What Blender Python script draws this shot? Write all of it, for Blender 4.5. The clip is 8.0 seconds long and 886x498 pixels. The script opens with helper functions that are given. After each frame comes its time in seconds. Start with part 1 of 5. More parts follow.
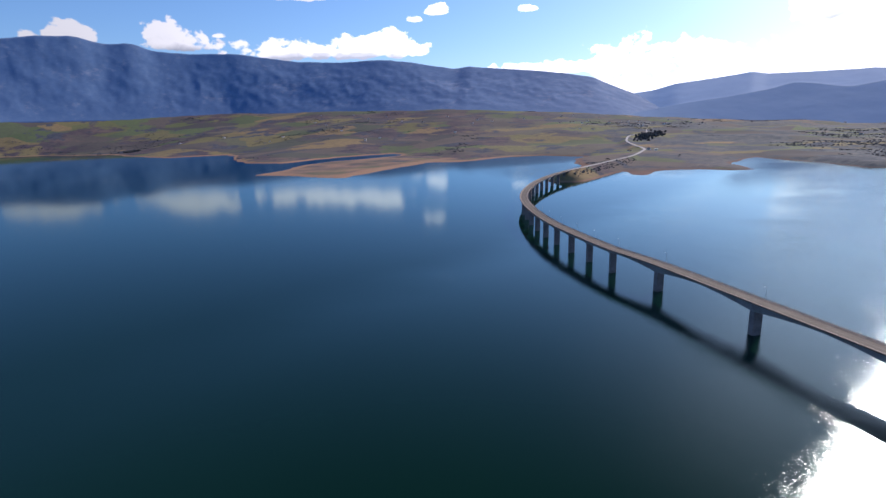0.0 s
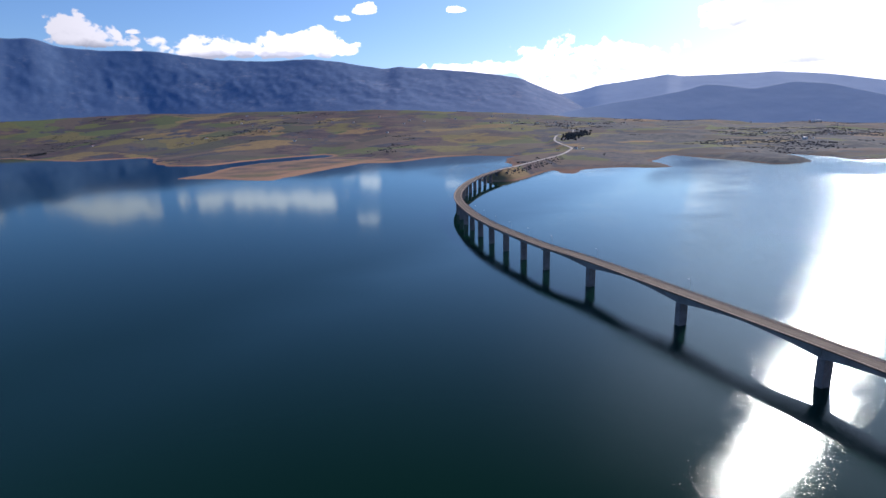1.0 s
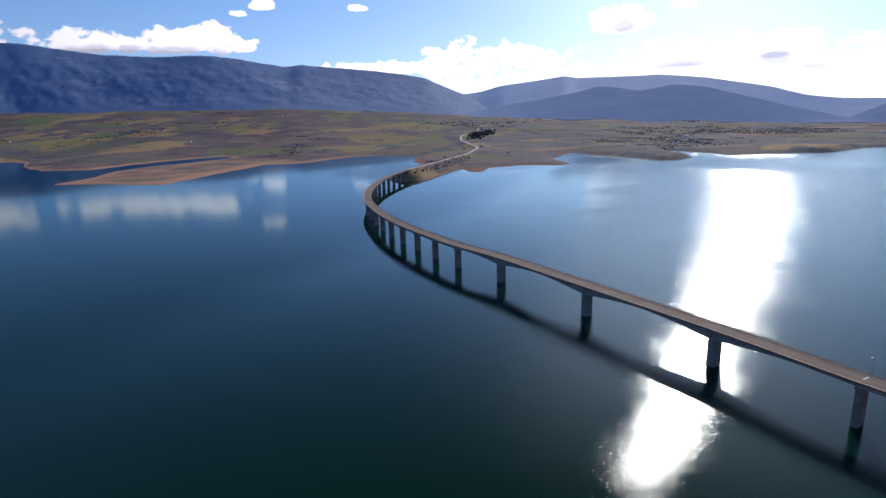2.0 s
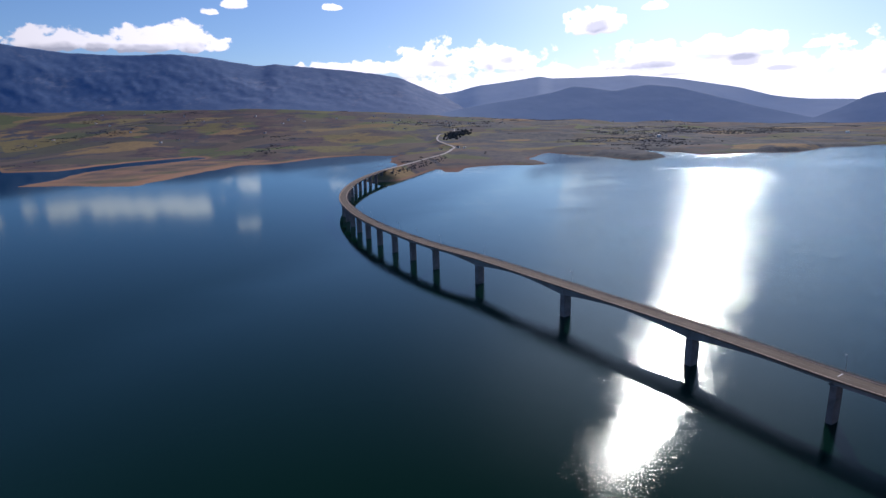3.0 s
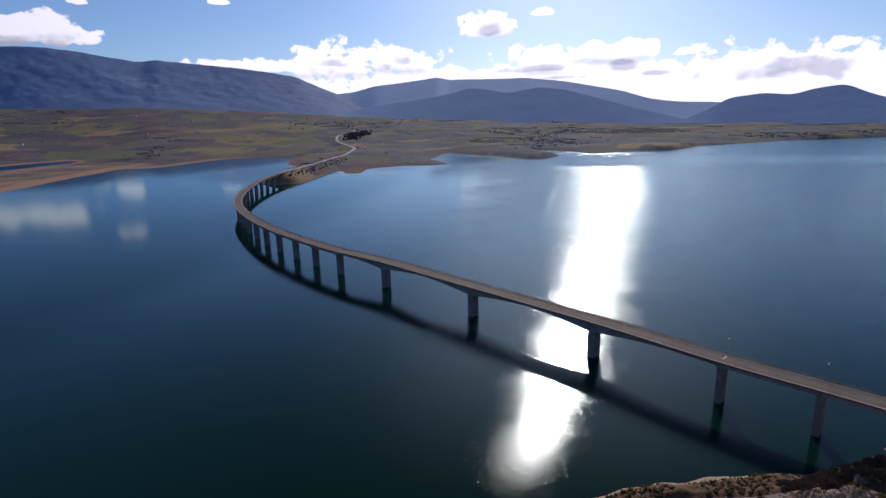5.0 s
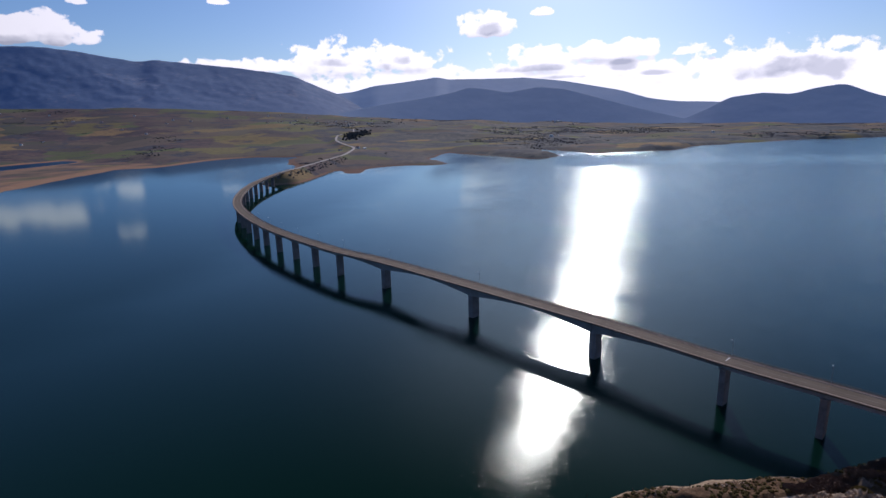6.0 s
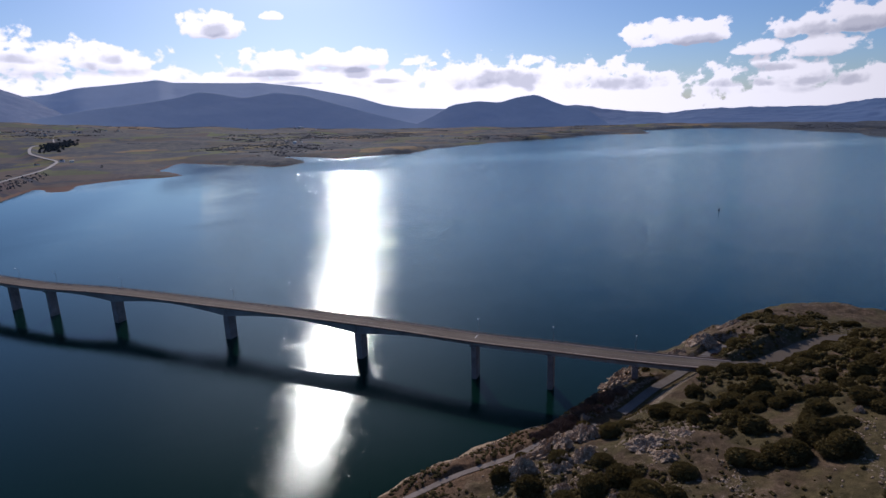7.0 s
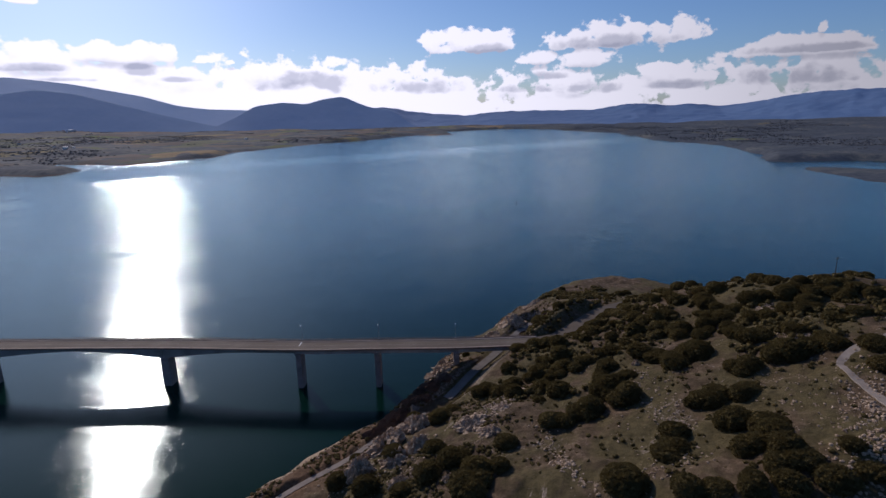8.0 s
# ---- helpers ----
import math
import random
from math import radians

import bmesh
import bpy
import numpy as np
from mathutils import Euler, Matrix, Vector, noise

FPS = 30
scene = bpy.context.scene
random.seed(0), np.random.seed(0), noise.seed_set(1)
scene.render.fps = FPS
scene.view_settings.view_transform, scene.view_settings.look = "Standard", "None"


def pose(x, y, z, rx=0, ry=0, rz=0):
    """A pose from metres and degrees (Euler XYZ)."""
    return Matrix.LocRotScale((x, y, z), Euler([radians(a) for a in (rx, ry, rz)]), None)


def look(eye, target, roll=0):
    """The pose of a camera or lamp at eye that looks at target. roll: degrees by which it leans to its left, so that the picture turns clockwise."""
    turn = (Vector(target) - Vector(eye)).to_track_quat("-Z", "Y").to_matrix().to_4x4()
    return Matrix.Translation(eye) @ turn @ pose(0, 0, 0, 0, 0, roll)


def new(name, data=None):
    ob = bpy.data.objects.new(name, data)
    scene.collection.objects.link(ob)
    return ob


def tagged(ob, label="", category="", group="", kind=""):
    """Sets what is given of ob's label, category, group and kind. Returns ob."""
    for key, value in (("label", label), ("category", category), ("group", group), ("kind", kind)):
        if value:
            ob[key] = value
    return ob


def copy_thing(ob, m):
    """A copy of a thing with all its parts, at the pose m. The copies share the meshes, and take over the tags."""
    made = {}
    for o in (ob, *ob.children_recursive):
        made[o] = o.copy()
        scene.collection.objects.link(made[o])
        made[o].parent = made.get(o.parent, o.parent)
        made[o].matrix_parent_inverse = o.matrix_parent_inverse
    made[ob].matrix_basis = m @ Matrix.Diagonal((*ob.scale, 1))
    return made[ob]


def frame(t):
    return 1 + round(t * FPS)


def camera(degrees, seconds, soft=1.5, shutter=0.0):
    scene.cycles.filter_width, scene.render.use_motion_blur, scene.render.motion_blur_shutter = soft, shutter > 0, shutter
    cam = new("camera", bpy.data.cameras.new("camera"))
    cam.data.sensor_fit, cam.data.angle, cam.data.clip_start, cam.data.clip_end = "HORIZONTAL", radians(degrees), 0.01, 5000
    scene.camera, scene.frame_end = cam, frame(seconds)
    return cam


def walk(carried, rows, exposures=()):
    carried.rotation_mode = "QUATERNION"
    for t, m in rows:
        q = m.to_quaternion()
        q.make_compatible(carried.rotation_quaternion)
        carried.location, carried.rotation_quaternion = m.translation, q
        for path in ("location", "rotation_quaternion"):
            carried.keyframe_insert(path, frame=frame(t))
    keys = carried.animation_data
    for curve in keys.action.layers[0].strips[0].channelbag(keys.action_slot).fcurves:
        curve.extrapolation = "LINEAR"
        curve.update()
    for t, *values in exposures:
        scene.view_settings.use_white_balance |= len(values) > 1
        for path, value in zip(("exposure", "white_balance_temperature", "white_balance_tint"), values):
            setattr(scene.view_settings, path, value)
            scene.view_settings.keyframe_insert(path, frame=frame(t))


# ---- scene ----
cam = camera(77.70, 8.0)
PATH = [
    (0, 25.39, -15.50, 124.67, 2.71, -13.15, -1.65),
    (0.1, 25.34, -15.05, 124.65, 1.73, -13.17, -1.67),
    (0.2, 25.29, -14.59, 124.63, -0.10, -13.23, -1.71),
    (0.3, 25.24, -14.14, 124.61, -2.08, -13.29, -1.76),
    (0.4, 25.20, -13.68, 124.59, -3.30, -13.32, -1.79),
    (0.5, 25.15, -13.23, 124.57, -3.83, -13.34, -1.80),
    (0.6, 25.13, -12.79, 124.55, -4.10, -13.32, -1.75),
    (0.7, 25.10, -12.35, 124.54, -4.19, -13.31, -1.73),
    (1, 25.04, -11.02, 124.49, -4.19, -13.31, -1.73),
    (1.5, 25.12, -8.98, 124.42, -4.24, -13.34, -1.65),
    (1.6, 25.17, -8.58, 124.41, -5.03, -13.36, -1.66),
    (1.7, 25.22, -8.19, 124.40, -6.60, -13.41, -1.67),
    (1.8, 25.27, -7.79, 124.39, -9.01, -13.48, -1.68),
    (1.9, 25.32, -7.40, 124.38, -11.67, -13.56, -1.70),
    (2, 25.36, -7.00, 124.37, -13.66, -13.62, -1.71),
    (2.1, 25.43, -6.61, 124.36, -14.94, -13.65, -1.69),
    (2.2, 25.50, -6.21, 124.36, -15.54, -13.67, -1.68),
    (2.3, 25.57, -5.82, 124.35, -15.86, -13.68, -1.68),
    (2.4, 25.64, -5.42, 124.34, -15.94, -13.68, -1.67),
    (2.95, 26.03, -3.25, 124.31, -16.06, -13.68, -1.67),
    (3.05, 26.10, -2.85, 124.30, -16.25, -13.69, -1.67),
    (3.15, 26.17, -2.46, 124.29, -17.10, -13.71, -1.65),
    (3.3, 26.27, -1.86, 124.28, -19.28, -13.77, -1.62),
    (3.4, 26.34, -1.47, 124.28, -21.78, -13.83, -1.57),
    (3.5, 26.41, -1.07, 124.27, -24.00, -13.89, -1.53),
    (3.6, 26.50, -0.73, 124.29, -25.48, -13.90, -1.48),
    (3.7, 26.60, -0.39, 124.32, -26.05, -13.90, -1.45),
    (3.8, 26.69, -0.05, 124.34, -26.22, -13.90, -1.45),
    (4, 26.88, 0.62, 124.38, -26.37, -13.90, -1.47),
    (4.5, 27.31, 2.06, 124.48, -26.30, -13.90, -1.44),
    (6, 28.11, 5.27, 124.56, -26.33, -13.93, -1.47),
    (6.1, 28.14, 5.39, 124.55, -27.30, -13.91, -1.46),
    (6.2, 28.16, 5.51, 124.54, -29.17, -13.92, -1.45),
    (6.3, 28.18, 5.62, 124.52, -31.65, -13.94, -1.43),
    (6.4, 28.21, 5.74, 124.51, -34.37, -13.97, -1.40),
    (6.5, 28.23, 5.86, 124.50, -37.36, -13.99, -1.38),
    (6.6, 28.23, 5.89, 124.45, -40.23, -13.98, -1.39),
    (6.7, 28.24, 5.92, 124.41, -43.15, -13.97, -1.40),
    (6.8, 28.24, 5.95, 124.36, -46.13, -13.97, -1.41),
    (6.9, 28.24, 5.98, 124.31, -48.98, -13.96, -1.42),
    (7, 28.24, 6.01, 124.27, -52.13, -13.95, -1.44),
    (7.1, 28.25, 6.03, 124.19, -55.15, -13.98, -1.42),
    (7.2, 28.26, 6.05, 124.11, -58.03, -14.00, -1.40),
    (7.3, 28.26, 6.06, 124.03, -60.96, -14.03, -1.38),
    (7.4, 28.27, 6.08, 123.95, -63.86, -14.06, -1.36),
    (7.5, 28.28, 6.09, 123.87, -66.87, -14.09, -1.35),
    (7.6, 28.28, 6.11, 123.79, -68.64, -14.11, -1.25),
    (7.7, 28.29, 6.13, 123.70, -69.88, -14.13, -1.19),
    (7.8, 28.29, 6.15, 123.62, -70.70, -14.14, -1.15),
    (7.9, 28.29, 6.16, 123.53, -71.16, -14.14, -1.12),
    (8, 28.30, 6.18, 123.45, -71.44, -14.15, -1.11),
]
walk(cam, [(t, pose(x, y, z, 90 + pitch, 0, yaw) @ pose(0, 0, 0, 0, 0, roll)) for t, x, y, z, yaw, pitch, roll in PATH],
    [(0, -0.15, 5880, 20), (2, -0.42, 5920, 21), (4, -0.80, 5900, 22), (6, -0.92, 5900, 22), (8, -1.0, 5850, 22)])

# ---- light ----
SUN_AZ, SUN_EL = 38.7, 28.0  # degrees clockwise from +y, and above the horizon


class Nodes:
    """A short hand for node trees."""

    def __init__(self, tree):
        self.tree = tree
        tree.nodes.clear()

    def add(self, kind, **given):
        node = self.tree.nodes.new(kind)
        for key, value in given.items():
            setattr(node, key, value)
        return node

    def link(self, a, b):
        self.tree.links.new(a, b)

    def put(self, socket, value):
        if hasattr(value, "is_linked"):
            self.link(value, socket)
        else:
            socket.default_value = value

    def math(self, op, a, b=0.0, c=0.0, clamp=False):
        node = self.add("ShaderNodeMath", operation=op, use_clamp=clamp)
        for n, v in enumerate((a, b, c)):
            self.put(node.inputs[n], v)
        return node.outputs[0]

    def noise(self, vector, scale, detail=4.0, rough=0.55, distort=0.0):
        node = self.add("ShaderNodeTexNoise")
        self.link(vector, node.inputs["Vector"])
        node.inputs["Scale"].default_value, node.inputs["Detail"].default_value = scale, detail
        node.inputs["Roughness"].default_value, node.inputs["Distortion"].default_value = rough, distort
        return node.outputs["Fac"]

    def scaled(self, vector, x, y, z):
        node = self.add("ShaderNodeVectorMath", operation="MULTIPLY")
        self.link(vector, node.inputs[0])
        node.inputs[1].default_value = (x, y, z)
        return node.outputs[0]

    def ramp(self, value, *stops):
        node = self.add("ShaderNodeValToRGB")
        self.put(node.inputs[0], value)
        ramp = node.color_ramp
        while len(ramp.elements) < len(stops):
            ramp.elements.new(0.5)
        for element, (at, colour) in zip(ramp.elements, stops):
            element.position = at
            element.color = (*colour, 1.0) if len(colour) == 3 else colour
        return node.outputs[0]

    def span(self, value, lo, hi, a=0.0, b=1.0):
        node = self.add("ShaderNodeMapRange", interpolation_type="SMOOTHSTEP")
        for n, v in enumerate((value, lo, hi, a, b)):
            self.put(node.inputs[n], v)
        return node.outputs[0]

    def mix(self, fac, a, b, how="MIX"):
        node = self.add("ShaderNodeMix", data_type="RGBA", blend_type=how)
        self.put(node.inputs[0], fac)
        for n, v in ((6, a), (7, b)):
            self.put(node.inputs[n], (*v, 1.0) if isinstance(v, tuple) and len(v) == 3 else v)
        return node.outputs[2]


def build_sky():
    world = bpy.data.worlds.new("sky")
    scene.world = world
    world.use_nodes = True
    n = Nodes(world.node_tree)
    out, back = n.add("ShaderNodeOutputWorld"), n.add("ShaderNodeBackground")
    n.link(back.outputs[0], out.inputs[0])
    sky = n.add("ShaderNodeTexSky", sky_type="NISHITA", sun_disc=False, sun_elevation=radians(SUN_EL), sun_rotation=radians(SUN_AZ))
    sky.altitude, sky.air_density, sky.dust_density, sky.ozone_density = 300.0, 1.0, 0.7, 5.5
    way = n.add("ShaderNodeTexCoord").outputs["Generated"]
    axes = n.add("ShaderNodeSeparateXYZ")
    n.link(way, axes.inputs[0])
    az = n.math("MULTIPLY", n.math("ARCTAN2", axes.outputs[0], axes.outputs[1]), 57.2958)
    el = n.math("MULTIPLY", n.math("ARCSINE", axes.outputs[2]), 57.2958)
    # cumulus heaps: azimuth, elevation, half width and half height in degrees
    heaps = [
        (-2.8, 10.4, 1.5, 0.6), (-4.9, 9.6, 0.9, 0.4), (6.1, 10.2, 0.9, 0.35), (-26.3, 7.8, 3.5, 1.4), (-23.1, 8.2, 0.9, 0.4), (-13.9, 7.0, 8.5, 1.1), (-7.3, 7.7, 2.0, 1.3), (-35.0, 7.8, 2.4, 0.9),
        (31.1, 8.2, 2.7, 1.5), (36.1, 9.1, 1.1, 0.45), (16.7, 5.2, 5.7, 2.0), (22.2, 5.2, 5.0, 1.5), (9.8, 4.7, 4.1, 0.9), (5.1, 5.0, 2.4, 0.5), (35.0, 4.7, 4.3, 1.6), (43.2, 5.3, 4.2, 1.1),
        (49.1, 4.9, 1.2, 0.45), (51.7, 4.7, 0.5, 0.25), (56.4, 3.5, 5.2, 1.5), (62.5, 2.7, 2.8, 1.1), (68.2, 3.1, 6.1, 1.3), (74.9, 6.5, 5.0, 1.4), (88.3, 6.7, 7.6, 1.6), (80.7, 4.9, 1.7, 0.9),
        (86.3, 4.6, 2.7, 1.1), (78.3, 2.4, 3.9, 1.5), (84.3, 2.2, 4.8, 1.3), (94.4, 2.9, 5.0, 1.5), (103.8, 4.8, 6.4, 1.2), (104.5, 2.6, 6.0, 1.7), (104.7, 6.1, 0.4, 0.7), (29.0, 3.6, 7.0, 1.5), (47.0, 3.2, 7.0, 1.5),
        # unseen heaps above the view, added only for their reflections in the lake
        (-37.5, 11.9, 5.0, 0.8), (-26.5, 12.0, 3.4, 1.1), (-23.4, 12.7, 0.9, 0.4), (-13.5, 12.0, 7.5, 0.9), (-7.3, 12.4, 2.0, 1.2), (-2.8, 14.2, 1.6, 0.6),
    ]
    # their grey undersides
    bellies = [
        (35.2, 4.0, 3.4, 0.4), (55.8, 2.7, 3.1, 0.7), (60.6, 3.0, 1.6, 0.9), (44.2, 4.0, 1.5, 0.6), (47.0, 3.2, 1.8, 0.3), (22.7, 5.2, 0.9, 0.6), (16.1, 5.0, 1.9, 0.5), (21.0, 4.6, 1.0, 0.5), (31.3, 7.8, 1.2, 0.7),
        (58.3, 3.2, 3.5, 0.9), (60.9, 2.8, 0.8, 1.1), (69.3, 2.4, 4.5, 0.8), (76.0, 5.7, 3.0, 0.6), (88.3, 6.1, 5.1, 0.7), (81.6, 3.1, 2.2, 0.4), (79.9, 2.0, 3.9, 0.5), (95.0, 2.0, 3.8, 0.5),
        (102.9, 2.4, 4.1, 0.9), (103.9, 4.5, 4.8, 0.4), (86.4, 2.0, 2.4, 0.7), (-13.0, 6.4, 6.0, 0.5), (-26.0, 7.0, 2.6, 0.6), (38.0, 3.1, 2.3, 0.2),
    ]

    def heaped(height, table, base):
        cover = None
        for a, e, w, h in table:
            u = n.math("MULTIPLY", n.math("SUBTRACT", az, a), 1.05 / w)
            v = n.math("MULTIPLY", n.math("SUBTRACT", height, e - 0.35 * h), 0.9 / h)
            v = n.math("MAXIMUM", v, n.math("MULTIPLY", v, base))  # flat bases
            near = n.math("SUBTRACT", 1.0, n.math("ADD", n.math("MULTIPLY", u, u), n.math("MULTIPLY", v, v)))
            cover = near if cover is None else n.math("MAXIMUM", cover, near)
        return cover

    # low hazy bank along the horizon
    bank = n.math("SUBTRACT", 1.0, n.math("MAXIMUM", n.math("MULTIPLY", n.math("SUBTRACT", el, 1.7), 0.38), 0.0))
    bank = n.math("SUBTRACT", n.math("MULTIPLY", bank, 1.5), n.math("ADD", n.span(az, 2.0, 18.0, 3.0, 0.0), n.span(az, 62.0, 80.0, 0.0, 0.7)))
    cover = n.math("MAXIMUM", n.math("MAXIMUM", heaped(el, heaps, -2.6), -2.2), bank)
    def puffs(direction):
        coarse = n.noise(n.scaled(direction, 1, 1, 1.6), 12.0, 3.0, 0.5, 0.2)
        return n.math("ADD", n.math("MULTIPLY", coarse, 0.4), n.math("MULTIPLY", n.noise(n.scaled(direction, 1, 1, 1.3), 34.0, 6.0, 0.52, 0.2), 0.6))

    higher = n.add("ShaderNodeVectorMath", operation="ADD")
    n.link(way, higher.inputs[0])
    higher.inputs[1].default_value = (0, 0, 0.012)
    puff = puffs(way)
    thick = n.math("ADD", n.math("ADD", cover, n.span(az, 58.0, 80.0, 0.3, 0.16)), n.math("MULTIPLY", n.math("SUBTRACT", puff, 0.5), 8.5))
    mask = n.span(thick, 0.0, 0.5)
    # undersides are grey, with lumpy tops, and hollows between the puffs a little shaded
    under = n.math("MULTIPLY", n.math("SUBTRACT", puffs(higher.outputs[0]), puff), 2.2)
    belly = n.math("ADD", n.math("MAXIMUM", heaped(el, bellies, -2.0), -1.5), n.math("MULTIPLY", n.math("SUBTRACT", puff, 0.5), 7.0))
    over = n.math("SUBTRACT", n.math("MAXIMUM", heaped(n.math("ADD", el, 0.55), heaps, -2.6), -1.0), n.math("MAXIMUM", cover, -1.0))
    core = n.math("ADD", n.span(belly, -0.3, 1.2, 0.0, 0.7), n.span(n.math("ADD", n.math("MULTIPLY", under, 1.3), n.math("MULTIPLY", over, 0.9)), -0.3, 1.1, 0.0, 0.6), clamp=True)
    # cloud nearer the sun is brighter
    sunward = n.math("ADD", 0.5, n.math("MULTIPLY", 0.5, n.math("COSINE", n.math("MULTIPLY", n.math("SUBTRACT", az, SUN_AZ), 0.01745))))
    glow = n.span(sunward, 0.6, 1.0, 0.5, 1.3)
    white = n.mix(core, (11.5, 11.3, 11.2), (5.0, 5.2, 5.9))
    lit = n.add("ShaderNodeVectorMath", operation="SCALE")
    n.link(white, lit.inputs[0])
    n.link(glow, lit.inputs[3])
    # thin high haze brightens the sky round the sun
    toward = n.add("ShaderNodeVectorMath", operation="DOT_PRODUCT")
    n.link(way, toward.inputs[0])
    a, e = radians(SUN_AZ), radians(SUN_EL)
    toward.inputs[1].default_value = (math.sin(a) * math.cos(e), math.cos(a) * math.cos(e), math.sin(e))
    veil = n.mix(n.span(toward.outputs["Value"], 0.88, 1.0), (0, 0, 0), (1.4, 1.35, 1.3))
    aureole = n.mix(n.span(toward.outputs["Value"], 0.945, 1.0), (0, 0, 0), (4.5, 4.4, 4.2))
    clear = n.mix(1.0, n.mix(1.0, n.mix(1.0, sky.outputs[0], (0.93, 1.0, 1.04), "MULTIPLY"), veil, "ADD"), aureole, "ADD")
    n.link(n.mix(mask, clear, lit.outputs[0]), back.inputs[0])
    back.inputs[1].default_value = 0.138


build_sky()
sun = new("sun", bpy.data.lights.new("sun", "SUN"))
sun.data.energy, sun.data.angle, sun.data.color = 5.0, radians(0.55), (1.0, 0.87, 0.70)
ca = Vector((math.sin(radians(SUN_AZ)) * math.cos(radians(SUN_EL)), math.cos(radians(SUN_AZ)) * math.cos(radians(SUN_EL)), math.sin(radians(SUN_EL))))
sun.matrix_world = look(ca * 900, (0, 0, 0))


# ---- materials ----
def surface(name, colours, big=0.2, fine=3.0, rough=0.9, bump=0.3, depth=0.05, own=False, spread=0.5, metal=0.0, gloss=0.25, thin=0.0):
    """A matt material: three or more base colours mixed by coarse and fine noise, with fine relief."""
    material = bpy.data.materials.new(name)
    material.use_nodes = True
    n = Nodes(material.node_tree)
    out, bsdf = n.add("ShaderNodeOutputMaterial"), n.add("ShaderNodeBsdfPrincipled")
    n.link(bsdf.outputs[0], out.inputs[0])
    where = n.add("ShaderNodeTexCoord").outputs["Object"] if own else n.add("ShaderNodeNewGeometry").outputs["Position"]
    a, b = n.noise(where, big, 5.0, 0.6), n.noise(where, fine, 6.0, 0.65)
    level = n.math("ADD", n.math("MULTIPLY", a, 1.0 - spread * 0.6), n.math("MULTIPLY", b, spread * 0.6))
    if own:
        chance = n.add("ShaderNodeObjectInfo").outputs["Random"]
        level = n.math("ADD", level, n.math("MULTIPLY", n.math("SUBTRACT", chance, 0.5), 0.16))
    steps = [(0.32 + 0.36 * k / (len(colours) - 1), c) for k, c in enumerate(colours)]
    n.link(n.ramp(level, *steps), bsdf.inputs["Base Color"])
    bsdf.inputs["Roughness"].default_value, bsdf.inputs["Metallic"].default_value = rough, metal
    bsdf.inputs["Specular IOR Level"].default_value = gloss
    relief = n.add("ShaderNodeBump")
    relief.inputs["Strength"].default_value, relief.inputs["Distance"].default_value = bump, depth
    n.link(b, relief.inputs["Height"])
    n.link(relief.outputs[0], bsdf.inputs["Normal"])
    if thin:  # leaves that let light through
        glow, both = n.add("ShaderNodeBsdfTranslucent"), n.add("ShaderNodeMixShader")
        n.link(bsdf.inputs["Base Color"].links[0].from_socket, glow.inputs["Color"])
        both.inputs[0].default_value = thin
        n.link(bsdf.outputs[0], both.inputs[1])
        n.link(glow.outputs[0], both.inputs[2])
        n.link(both.outputs[0], out.inputs[0])
    return material


WIND_TURN = 45.4  # the wind's line, degrees clockwise of the sun


